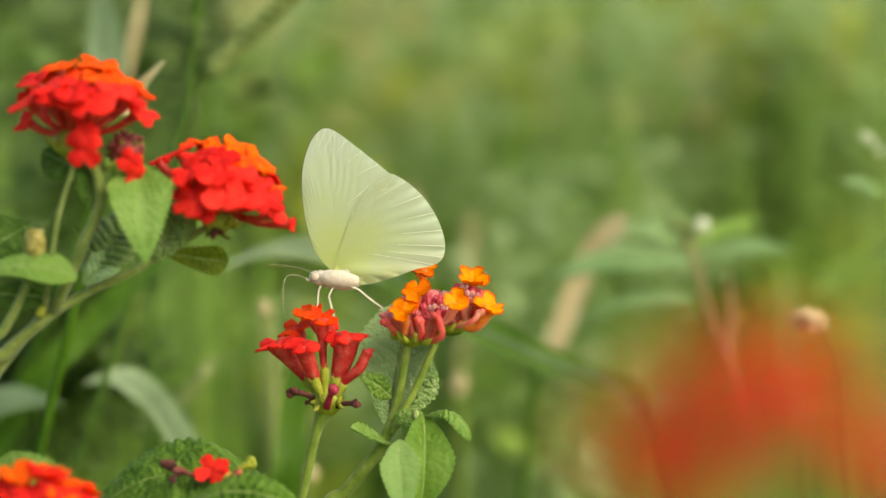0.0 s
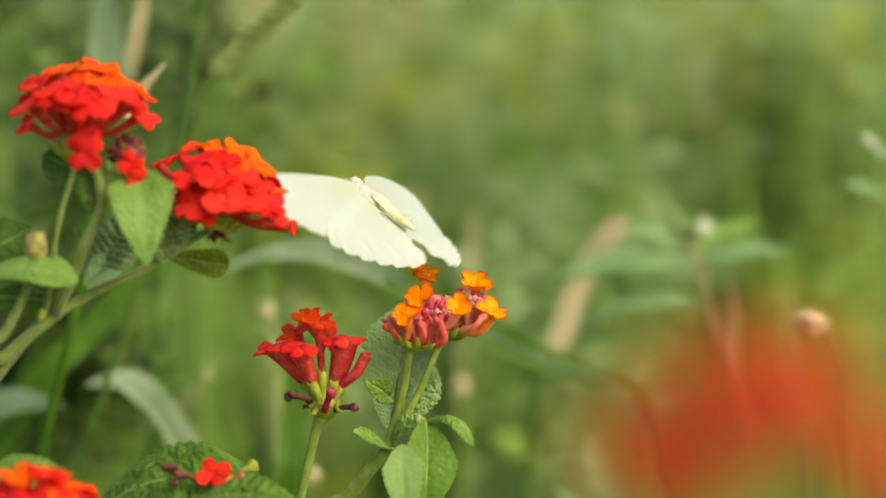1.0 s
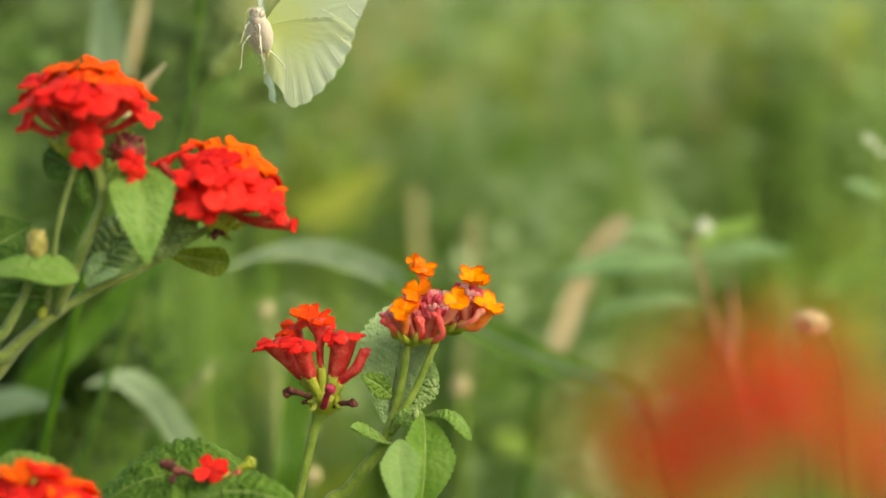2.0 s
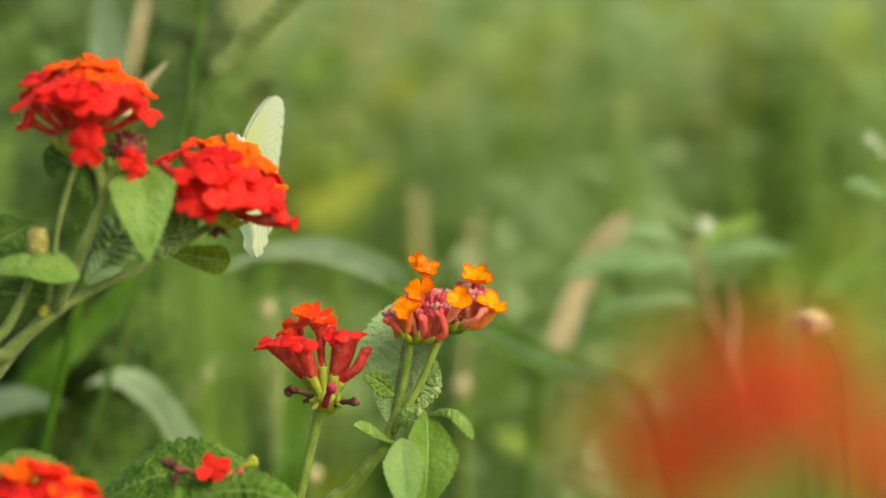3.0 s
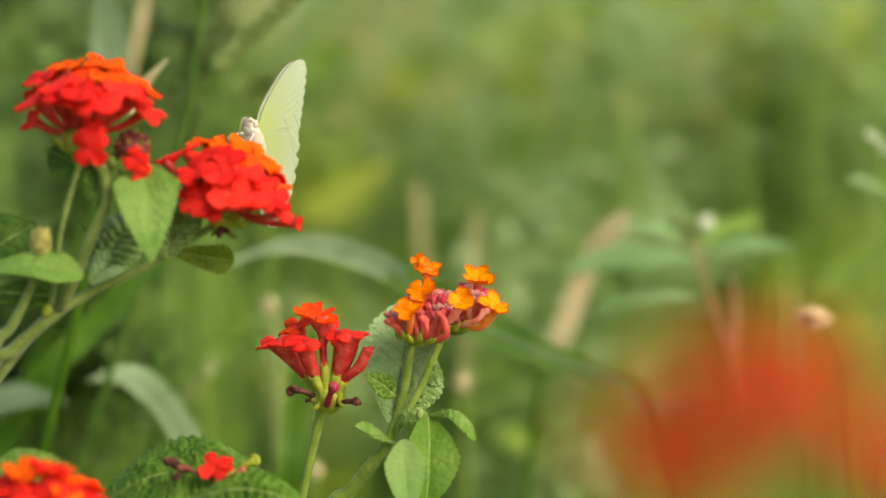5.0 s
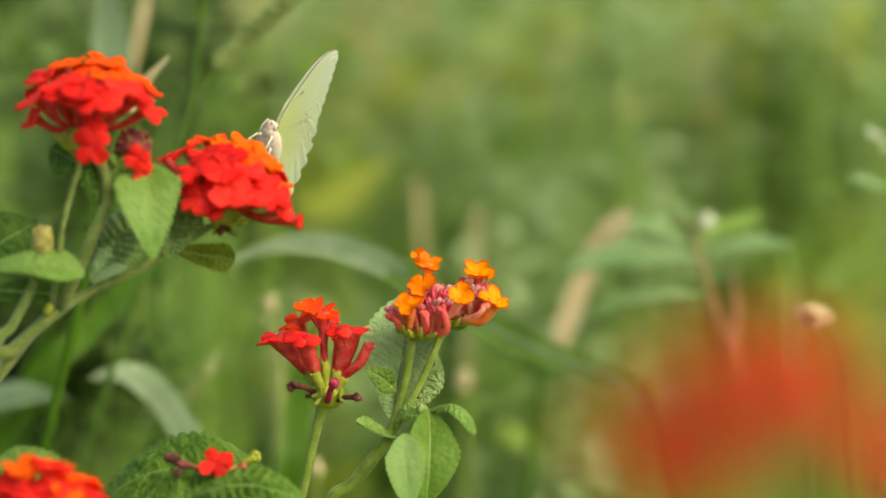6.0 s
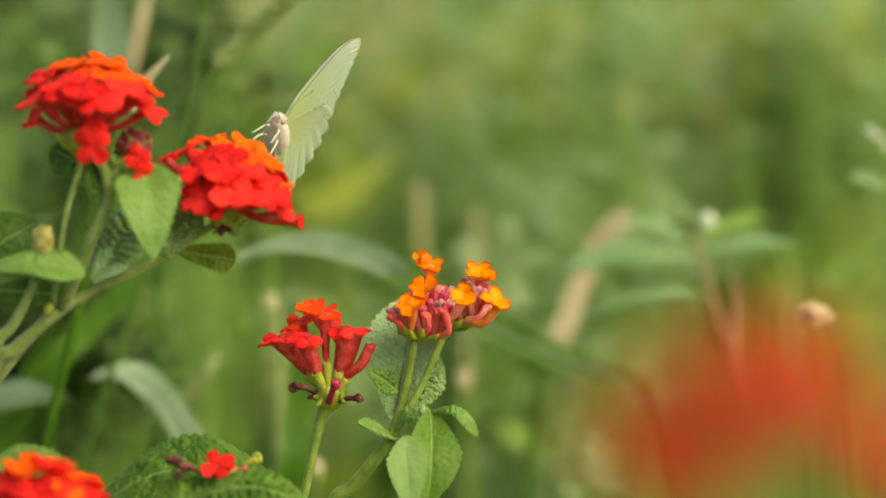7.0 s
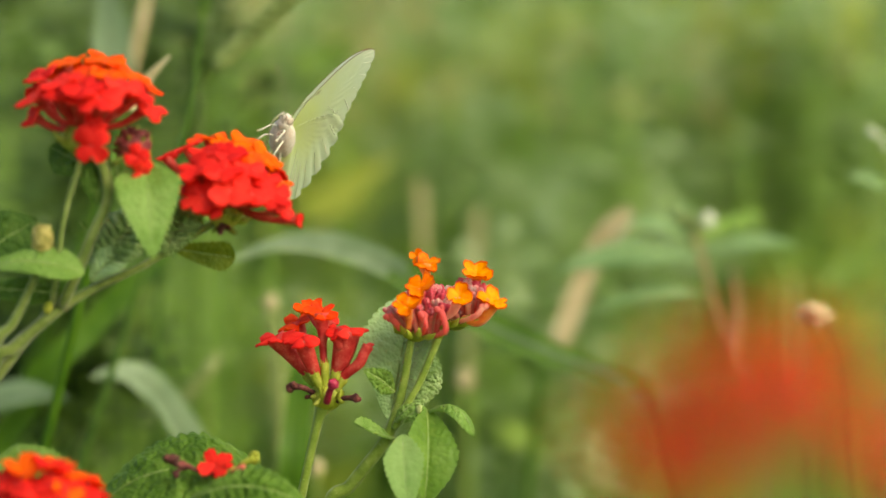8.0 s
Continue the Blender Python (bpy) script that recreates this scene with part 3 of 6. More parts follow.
def leafy(s, spot, dist, mm_, tone):
    """A loose bush of narrow leaves on thin shoots: spot is right and up of the line of sight at the flowers, in mm there."""
    k = (0.59 + dist) / 0.59 / 1000
    c, n = math.cos(radians(SIGHT)), math.sin(radians(SIGHT))
    u, v = spot[0] * k, spot[1] * k
    centre = Vector((u, dist * c + v * n, 0.75 - dist * n + v * c))
    if centre.z < 0.02:
        centre.z = 0.02
    for _ in range(44):
        out = Vector((rnd.gauss(0, 0.45), rnd.gauss(0, 0.45), rnd.gauss(0, 0.45))) * mm_ / 1000
        q = rnd.uniform(0, 6.28)
        size = mm_ / 1000 * rnd.uniform(0.45, 0.9)
        blade_of(s, centre + out, size * rnd.uniform(-0.4, 0.6), (math.cos(q) * size * 1.0, math.sin(q) * size * 0.5, 0), mm_ * rnd.uniform(0.28, 0.52), 5, tone)
    for _ in range(3):
        q = Vector((rnd.uniform(-0.4, 0.4), rnd.uniform(-0.3, 0.3), 0)) * mm_ / 1000
        tube(s, [Vector((centre.x, centre.y, -0.03)) + q * 0.4, Vector((centre.x, centre.y, centre.z * 0.5)) + q * 0.7, centre + q], (0.8, 0.7, 0.5), 4, 4, 1)


# thickets: from and to the right, from and to upwards in mm at the flowers, number of bushes, nearest and farthest in
# metres behind the flowers, smallest and largest in mm there, tones in turn: 0 deep with shade in its colour, 1 green,
# 2 olive, 3 pale, 4 bluish, 5 tan
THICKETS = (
    # deep-toned bushes stand in for the dense shade at the left
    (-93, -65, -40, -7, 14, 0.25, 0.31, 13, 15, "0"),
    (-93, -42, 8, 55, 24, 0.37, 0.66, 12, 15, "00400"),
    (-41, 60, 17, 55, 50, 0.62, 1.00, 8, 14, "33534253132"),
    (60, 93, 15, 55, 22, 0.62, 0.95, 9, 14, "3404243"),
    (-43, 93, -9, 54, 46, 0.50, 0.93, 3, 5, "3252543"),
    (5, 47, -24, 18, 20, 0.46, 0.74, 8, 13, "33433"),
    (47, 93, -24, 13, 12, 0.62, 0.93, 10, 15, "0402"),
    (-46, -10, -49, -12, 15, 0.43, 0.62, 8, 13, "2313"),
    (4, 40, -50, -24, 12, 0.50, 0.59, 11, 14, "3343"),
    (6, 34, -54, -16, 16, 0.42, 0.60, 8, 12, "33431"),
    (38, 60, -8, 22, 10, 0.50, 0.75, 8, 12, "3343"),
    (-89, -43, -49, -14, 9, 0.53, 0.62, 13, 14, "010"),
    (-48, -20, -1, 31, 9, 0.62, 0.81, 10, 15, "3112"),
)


def hedge():
    """Evenly strewn bushes of each thicket: right, up, behind, size, tone."""
    r = random.Random(17)
    for x0, x1, z0, z1, count, near, far, small, large, tones in THICKETS:
        for i in range(count):
            u, v = (0.5 + 0.75488 * i) % 1.0, (0.5 + 0.56984 * i) % 1.0
            yield (x0 + (x1 - x0) * u + r.uniform(-3, 3), z0 + (z1 - z0) * v + r.uniform(-3, 3), r.uniform(near, far), r.uniform(small, large), int(tones[i % len(tones)]))


def meadow():
    r = rnd
    tall, low = Shape(), Shape()
    for _ in range(1900):
        y = 0.8 + 9.0 * r.random() ** 1.4
        x = r.uniform(-1, 1) * (0.35 + 0.30 * (y + 0.6))
        clump = noise.noise(Vector((x * 1.6, y * 1.1, 3.0)))
        if clump < -0.25 and r.random() < 0.6:
            continue
        h = r.uniform(0.28, 0.66) * (1 + 0.5 * clump)
        q = r.uniform(0, 6.28)
        bend_by = h * r.uniform(0.3, 1.1)
        blade_of(tall, (x, y, -0.03), h, (math.cos(q) * bend_by, math.sin(q) * bend_by, 0), r.uniform(6, 16))
    for _ in range(6000):
        y = -1.2 + 14.0 * r.random() ** 1.3
        x = r.uniform(-1, 1) * (0.8 + 0.35 * (y + 1.2))
        h = r.uniform(0.08, 0.26)
        q = r.uniform(0, 6.28)
        blade_of(low, (x, y, -0.03), h, (math.cos(q) * h * 0.6, math.sin(q) * h * 0.6, 0), r.uniform(5, 11), 4)
    for _ in range(9000):
        x, y = r.uniform(-5, 5), r.uniform(-4, 15)
        h = r.uniform(0.08, 0.26)
        q = r.uniform(0, 6.28)
        blade_of(low, (x, y, -0.03), h, (math.cos(q) * h * 0.6, math.sin(q) * h * 0.6, 0), r.uniform(6, 13), 3)
    for _ in range(1600):
        x, y = r.choice((-1, 1)) * r.uniform(0.7, 4), r.uniform(-2.5, 9)
        if abs(x) < 0.5 + 0.32 * max(0, y + 0.6):
            continue
        h = r.uniform(0.3, 0.7)
        q = r.uniform(0, 6.28)
        blade_of(tall, (x, y, -0.03), h, (math.cos(q) * h * 0.5, math.sin(q) * h * 0.5, 0), r.uniform(7, 16))
    plants = Shape()
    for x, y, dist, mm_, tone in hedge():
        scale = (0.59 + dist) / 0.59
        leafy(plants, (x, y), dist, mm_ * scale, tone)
    stuff("meadow_bushes", plants, [DEEP_SHADE, MIDGREEN, OLIVE, PALE, BLUEGREEN, TAN], "leafy meadow bushes in pale, olive and shade-darkened green", "bushes")
    broad = Shape()
    for _ in range(1500):
        y = 0.35 + 3.4 * r.random() ** 1.25
        x = r.uniform(-1, 1) * (0.28 + 0.26 * (y + 0.6))
        sight = 0.75 - 0.14 * y
        z = sight + r.uniform(-0.16, 0.15) * (0.5 + y * 0.8)
        if z < 0.05 or z > 0.62 + 0.06 * math.sin(9 * x):
            z = r.uniform(0.1, 0.55)
        if noise.noise(Vector((x * 5, y * 2.2, z * 5))) < -0.12:
            continue
        q = r.uniform(0, 6.28)
        size = r.uniform(0.06, 0.16) * (0.6 + 0.25 * y)
        foot = (x, y, z)
        blade_of(broad, foot, size * r.uniform(-0.2, 0.7), (math.cos(q) * size, math.sin(q) * size * 0.5, 0), r.uniform(9, 24) * (0.7 + 0.25 * y), 5)
        if r.random() < 0.6:
            tube(broad, [(x + r.uniform(-0.05, 0.05), y, -0.03), (x + r.uniform(-0.02, 0.02), y, z * 0.6), foot], (2.0, 1.6, 1.2), 4, 4)
    stuff("meadow_weeds", broad, [GRASS], "leafy green and olive weeds of the meadow", "weeds")
    stuff("tall_grass", tall, [GRASS], "tall green and straw-coloured meadow grass", "grass")
    stuff("low_grass", low, [GRASS], "short green grass covering the meadow floor", "grass")


# ---- plants of the foreground ----
LANTANAS = "lantana plants"


def red_lantana_pair():
    """The tall branch with two full heads, leaves and a bare spent head."""
    rnd.seed(31)
    foot = Vector((-0.225, -0.05, 0.0))
    p = thing("lantana", foot, "lantana branch with two full red-orange flower heads and green leaves", "flower plant", LANTANAS)
    stem(p, [foot, (-0.195, -0.048, 0.40), (-0.0908, -0.0412, 0.7302), (-0.0865, -0.0395, 0.7348), (-0.0807, -0.0388, 0.7398), (-0.0757, -0.0373, 0.7435), (-0.0695, -0.0348, 0.7468), (-0.0621, -0.0333, 0.7500), (-0.0547, -0.0307, 0.7541), (-0.0497, -0.0293, 0.7571), (-0.0460, -0.0280, 0.7591)], (2.2, 1.5, 1.3, 1.0, 0.78, 0.72, 0.85), 52, STEM_OLIVE, hairs=70)
    stem(p, [(-0.0769, -0.0384, 0.7429), (-0.0729, -0.0402, 0.7513), (-0.0703, -0.0404, 0.7575), (-0.0674, -0.0394, 0.7641), (-0.0679, -0.0386, 0.7701), (-0.0704, -0.0370, 0.7738), (-0.0724, -0.0368, 0.7757)], (1.0, 1.15, 1.1, 1.15, 0.9), 24, STEM_OLIVE, hairs=40)
    stem(p, [(-0.0792, -0.0375, 0.7418), (-0.0768, -0.0420, 0.7527), (-0.0759, -0.0421, 0.7594), (-0.0743, -0.0412, 0.7659), (-0.0728, -0.0394, 0.7713), (-0.0727, -0.0368, 0.7753)], (0.6, 0.55, 0.5), 24, STEM_OLIVE)
    stem(p, [foot + Vector((-0.004, 0, 0)), (-0.2, -0.05, 0.42), (-0.0901, -0.0447, 0.7340), (-0.0859, -0.0438, 0.7403), (-0.0829, -0.0430, 0.7461), (-0.0815, -0.0425, 0.7494), (-0.0804, -0.0420, 0.7527)], (1.6, 1.2, 0.95, 0.8, 0.7), 28, STEM_OLIVE, hairs=30)
    stem(p, [(-0.0914, -0.0376, 0.7270), (-0.0862, -0.0376, 0.7339), (-0.0806, -0.0377, 0.7405), (-0.0777, -0.0370, 0.7451)], (1.2, 1.15, 1.0, 0.7), 16, STEM_OLIVE, hairs=20)
    node = Shape()
    egg(node, (-0.0794, -0.0394, 0.7430), (0.3, 0, 1), 2.6, 1.8, 7, 9, 0, 0.2)
    part("node", node, SEPAL, p)
    crown = (
        (-3.0, 15.6, 3.0, -0.20, 0.88, 0.26, 4.1, 1), (4.4, 16.3, 4.0, 0.10, 0.90, 0.22, 4.3, 1), (1.6, 13.7, -2.0, 0.0, 0.86, 0.31, 4.0, 1),
        (9.1, 13.9, 2.0, 0.35, 0.82, 0.25, 3.8, 1), (6.0, 12.6, -4.0, 0.10, 0.82, 0.34, 3.8, 1), (13.6, 10.8, 2.0, 0.45, 0.75, 0.22, 3.0, 1))
    sides = (
        (-7.8, 13.2, 0.0, -0.40, 0.80, 0.26, 4.4, 0), (-2.3, 11.3, -8.0, -0.20, 0.80, 0.36, 4.5, 0), (-8.3, 8.9, -4.0, -0.45, 0.78, 0.28, 4.6, 0),
        (-3.6, 9.5, -9.0, -0.30, 0.76, 0.34, 3.8, 0), (-9.1, 4.8, -3.0, -0.60, 0.35, 0.31, 3.0, 0), (11.8, 9.0, -6.0, 0.35, 0.78, 0.30, 3.8, 0), (14.4, 6.6, -3.0, 0.55, 0.60, 0.28, 3.7, 0))
    front = (
        (1.9, 10.0, -11.0, -0.05, 0.76, 0.45, 4.5, 0), (9.6, 10.4, -9.0, 0.20, 0.76, 0.36, 4.6, 0), (5.7, 7.8, -13.0, 0.05, 0.68, 0.52, 4.7, 0), (0.1, 8.4, -9.0, -0.10, 0.76, 0.34, 3.6, 0))
    full_head(p, (-0.0729, -0.0367, 0.7759), (0.05, 0.12, 1), crown + sides + front, (9, 11.0, 15.0), "dome of red florets on long tubes, orange at the top", (0.55, 0.62, 0.75, 1.15))
    crown = (
        (-3.6, 15.5, 2.0, -0.10, 0.85, 0.28, 4.1, 1), (1.2, 14.3, 0.0, 0.20, 0.82, 0.31, 4.1, 2), (4.6, 14.1, 3.0, 0.30, 0.82, 0.30, 3.9, 2),
        (8.5, 11.4, 0.0, 0.48, 0.70, 0.31, 3.9, 2), (5.4, 11.4, -5.0, 0.35, 0.72, 0.36, 3.6, 1), (10.9, 6.5, -3.0, 0.42, 0.75, 0.38, 3.4, 1))
    upper = (
        (-8.0, 13.6, 0.0, -0.32, 0.84, 0.26, 4.1, 0), (-3.5, 12.4, -5.0, -0.10, 0.80, 0.36, 4.3, 0), (1.3, 11.8, -7.0, 0.10, 0.76, 0.45, 3.9, 0), (-11.9, 11.7, -2.0, -0.40, 0.80, 0.28, 2.2, 0),
        (-4.7, 9.1, -10.0, -0.15, 0.74, 0.46, 4.5, 0), (0.4, 8.7, -12.0, 0.05, 0.72, 0.49, 4.1, 0), (5.1, 9.0, -9.0, 0.30, 0.66, 0.48, 3.7, 0), (8.1, 7.0, -8.0, 0.40, 0.62, 0.48, 3.9, 0))
    lower = (
        (-3.8, 3.6, -12.0, -0.15, 0.45, 0.61, 4.6, 0), (2.1, 4.4, -14.0, 0.05, 0.50, 0.61, 4.6, 0), (6.4, 3.9, -12.0, 0.25, 0.52, 0.56, 4.4, 0), (-1.4, 2.1, -12.0, -0.05, 0.45, 0.61, 3.4, 0),
        (10.3, 4.1, -8.0, 0.45, 0.52, 0.48, 4.2, 0), (12.4, 1.0, -7.0, 0.55, 0.40, 0.45, 2.9, 0), (15.4, -1.2, -4.0, 0.80, 0.10, 0.25, 1.6, 0), (-6.4, 5.5, -8.0, -0.35, 0.55, 0.47, 3.2, 0))
    full_head(p, (-0.0451, -0.0288, 0.7603), (0.28, 0.10, 0.95), crown + upper + lower, (9, 9.0, 13.0), "tilted dome of red florets, orange on its upper side", (0.55, 0.6, 0.7, 1.1))
    core = Vector((-0.0627, -0.0349, 0.7751))
    drop = receptacle(p, core, (0.1, -0.2, -1), 6, 6.0, DARK_BUD, "spent dark red flower head")
    for k in range(60):
        q, z = k * 2.4, 1 - 2 * (k + 0.5) / 60
        out = Vector((math.cos(q) * math.sqrt(1 - z * z), math.sin(q) * math.sqrt(1 - z * z), z))
        bract(drop, core + out * 0.0026, core + out * rnd.uniform(0.0036, 0.0044), 0.55, DARK_BUD if k % 3 else SEPAL_DULL)
    stem(p, [(-0.0663, -0.0384, 0.7712), (-0.0643, -0.0372, 0.7727), (-0.0631, -0.0350, 0.7742)], (0.5, 0.5, 0.6), 8)
    floret(drop, (-0.0618, -0.0369, 0.7746), (-0.0609, -0.0412, 0.7731), (0.35, -0.86, 0.02), 2.9, 4, RED, turn=0.3, curl=0.2, thick=0.35)
    floret(drop, (-0.0616, -0.0370, 0.7738), (-0.0601, -0.0406, 0.7701), (0.45, -0.66, -0.41), 2.9, 4, RED, curl=0.2, thick=0.35)
    hang = receptacle(p, (-0.0720, -0.0377, 0.7760), (0, -0.3, -1), 5, 5)
    floret(hang, (-0.0715, -0.0386, 0.7768), (-0.0692, -0.0469, 0.7759), (-0.05, -0.97, 0.04), 4.3, 4, RED, turn=0.75, curl=0.25, thick=0.4)
    floret(hang, (-0.0713, -0.0386, 0.7772), (-0.0689, -0.0453, 0.7799), (0.05, -0.76, 0.36), 2.6, 5, RED, curl=0.3, thick=0.35)
    leaf(p, (-0.0601, -0.0363, 0.7719), (-0.0572, -0.0519, 0.7545), (0.10, -0.83, 0.54), 12.9, LEAF_PALE, 1.6, 0.18, 19, 5, 0.1, widest=0.27, taper=1.45, rib=0.5, label="pale smooth hanging leaf")
    leaf(p, (-0.0707, -0.0365, 0.7487), (-0.0597, -0.0286, 0.7619), (0.10, -0.51, 0.83), 12.5, LEAF_QUILT, 0.8, 0.25, 19, 9, 1.1, widest=0.4)
    leaf(p, (-0.0711, -0.0377, 0.7480), (-0.0631, -0.0338, 0.7535), (0.20, -0.49, 0.83), 7.6, LEAF_GREY, 1.2, 0.3, 13, 6, 0.3, widest=0.5)
    leaf(p, (-0.0565, -0.0330, 0.7523), (-0.0525, -0.0261, 0.7655), (0.35, -0.73, 0.56), 9.8, LEAF_QUILT, -0.8, 0.3, 19, 9, 1.0, widest=0.5)
    leaf(p, (-0.0558, -0.0288, 0.7533), (-0.0433, -0.0261, 0.7510), (0.10, -0.96, -0.02), 6.0, LEAF_OLIVE, 0.3, 0.2, 11, 5, 0.04, widest=0.74, taper=3.0, rib=0.5)
    leaf(p, (-0.0918, -0.0423, 0.7511), (-0.0713, -0.0444, 0.7506), (0.05, -0.57, 0.81), 8.4, LEAF_PALE, 2.4, 0.15, 19, 5, 0.3, widest=0.72, taper=2.6)
    leaf(p, (-0.0948, -0.0341, 0.7515), (-0.0823, -0.0310, 0.7593), (-0.20, -0.85, 0.42), 12.5, LEAF_DARK, 0.5, 0.15, 19, 5, 0.4, widest=0.5)
    leaf(p, (-0.0921, -0.0379, 0.7464), (-0.0766, -0.0370, 0.7454), (0.00, -0.85, 0.42), 6.0, LEAF_DARK, 0.5, 0.2, 15, 5, 0.4, widest=0.5)
    leaf(p, (-0.0677, -0.0348, 0.7683), (-0.0797, -0.0310, 0.7740), (-0.10, -0.86, 0.37), 8.6, LEAF_DARK, 0.6, 0.2, 19, 5, 0.5, widest=0.66)
    leaf(p, (-0.0682, -0.0352, 0.7728), (-0.0696, -0.0385, 0.7632), (0.05, -0.88, 0.22), 8.4, LEAF_DARK, 0.6, 0.2, 19, 5, 0.4, widest=0.4)
    leaf(p, (-0.0723, -0.0352, 0.7579), (-0.0735, -0.0359, 0.7601), (-0.20, -0.86, 0.32), 1.8, LEAF_DARK, 0.2, 0.2, 7, 4, 0.2)
    leaf(p, (-0.0660, -0.0381, 0.7661), (-0.0653, -0.0373, 0.7720), (0.30, -0.75, 0.41), 3.4, LEAF_PALE, 0.4, 0.2, 11, 5, 0.2)
    c = Vector((-0.0799, -0.0415, 0.7564))
    spike = receptacle(p, c, (0.02, 0, 1), 7.0, 3.6, KNOBBLY, "knobbly green-brown seed spike")
    for k in range(58):
        q, z = k * 2.4, (k / 57 - 0.5) * 6.4
        r = 1.75 * math.sqrt(max(0.05, 1 - (z / 3.9) ** 2))
        s = Shape()
        egg(s, c + Vector((math.cos(q) * r, math.sin(q) * r, z)) / 1000, (math.cos(q), math.sin(q), 0.5), 1.25, 0.85, 5, 6, 0, 0.12)
        part("seed", s, KNOBBLY, spike)
    for k, tip in enumerate(((-0.0459, -0.0324, 0.7565), (-0.0453, -0.0332, 0.7580), (-0.0437, -0.0323, 0.7576), (-0.0424, -0.0314, 0.7564), (-0.0477, -0.0294, 0.7565))):
        bract(p, (-0.0457, -0.0290, 0.7592), tip, 0.9 - 0.08 * k, DRY_BUD if k < 3 else SEPAL_DULL)
    return p


def red_trumpets():
    """The single stalk with a few long trumpets, on which the butterfly first sits."""
    rnd.seed(21)
    foot = Vector((-0.052, 0.012, 0.0))
    p = thing("lantana", foot, "lantana stalk with a few long red trumpets and withered buds", "flower plant", LANTANAS)
    stem(p, [foot, (-0.041, 0.004, 0.45), (-0.0305, -0.0132, 0.6923), (-0.0295, -0.0122, 0.6991), (-0.0279, -0.0112, 0.7063), (-0.0267, -0.0104, 0.7116), (-0.0258, -0.0100, 0.7151), (-0.0248, -0.0097, 0.7171)], (1.5, 1.2, 1.0, 0.95, 0.95, 1.1, 2.0), 36, hairs=160)
    h = receptacle(p, (-0.0243, -0.0094, 0.7190), (0.03, 0, 1), 6.4, 6.0, SEPAL, "swollen yellow-green flower base")
    floret(h, (-0.0266, -0.0070, 0.7214), (-0.0352, -0.0076, 0.7316), (-0.30, -0.03, 0.94), 4.5, 5, RED, TUBE_RED, -0.05, 0.0006, (0.9, 1.25, 1.6, 2.2), wild=1.0, turn=3.14, thick=0.35)
    floret(h, (-0.0257, -0.0100, 0.7217), (-0.0294, -0.0126, 0.7322), (-0.22, -0.21, 0.94), 4.0, 5, RED, TUBE_RED, -0.05, 0.0, (0.9, 1.35, 1.75, 2.1), wild=1.0, turn=0.3, curl=0.15, thick=0.35)
    floret(h, (-0.0277, -0.0029, 0.7221), (-0.0314, 0.0007, 0.7334), (-0.20, -0.12, 0.97), 4.4, 5, ORANGE_RED, TUBE_RED, 0.0, 0.0004, (0.8, 1.1, 1.5, 2.0), wild=1.2, turn=2.9, thick=0.35)
    floret(h, (-0.0255, -0.0065, 0.7324), (-0.0284, -0.0009, 0.7366), (-0.20, -0.22, 0.94), 3.1, 5, ORANGE_RED, TUBE_RED, 0.1, 0.0, (0.5, 0.6, 0.8, 1.2), wild=1.0, thick=0.35)
    floret(h, (-0.0248, -0.0097, 0.7238), (-0.0254, -0.0079, 0.7369), (0.00, -0.29, 0.95), 3.7, 5, ORANGE_RED, TUBE_RED, 0.05, 0.0, (0.8, 0.75, 0.95, 1.9), wild=1.0, turn=0.5, thick=0.35)
    floret(h, (-0.0250, -0.0068, 0.7305), (-0.0236, -0.0032, 0.7342), (0.55, -0.41, 0.66), 2.4, 4, RED, TUBE_RED, 0.1, 0.0, (0.8, 0.9, 1.0, 1.4), wild=1.0, thick=0.35)
    floret(h, (-0.0227, -0.0089, 0.7225), (-0.0196, -0.0094, 0.7336), (0.14, -0.09, 0.96), 4.5, 5, RED, TUBE_RED, 0.0, -0.0004, (1.0, 1.8, 2.4, 2.7), wild=1.0, turn=0.2, curl=0.1, thick=0.35)
    floret(h, (-0.0212, -0.0110, 0.7293), (-0.0225, -0.0115, 0.7325), (-0.40, -0.29, 0.80), 1.9, 4, RED, TUBE_RED, 0.1, -0.0004, (0.8, 0.9, 1.0, 1.1), wild=1.0, thick=0.35)
    s = Shape()
    tube(s, [(-0.0224, -0.0100, 0.7217), (-0.0199, -0.0107, 0.7243), (-0.0174, -0.0114, 0.7265), (-0.0162, -0.0110, 0.7289), (-0.0155, -0.0109, 0.7300)], (0.85, 1.05, 1.15, 1.1, 1.25), 16, 10)
    tube(s, [(-0.0162, -0.0110, 0.7293), (-0.0150, -0.0109, 0.7302), (-0.0143, -0.0109, 0.7302)], (0.9, 0.6, 0.1), 6, 7)
    part("floret", s, TUBE_RED, h, "closed red trumpet bending upwards")
    for root, way, mm, width in (((-0.0265, -0.0081, 0.7209), (-0.65, 0.10, 0.74), 2.6, 1.05), ((-0.0255, -0.0121, 0.7214), (-0.42, 0.03, 0.91), 2.4, 1.1), ((-0.0245, -0.0111, 0.7215), (-0.04, 0.14, 0.99), 3.6, 0.95), ((-0.0230, -0.0111, 0.7215), (0.25, 0.13, 0.94), 2.2, 1.1), ((-0.0220, -0.0111, 0.7210), (0.55, 0.11, 0.79), 1.8, 0.95)):
        calyx_cup(h, root, way, mm * 1.35, width)
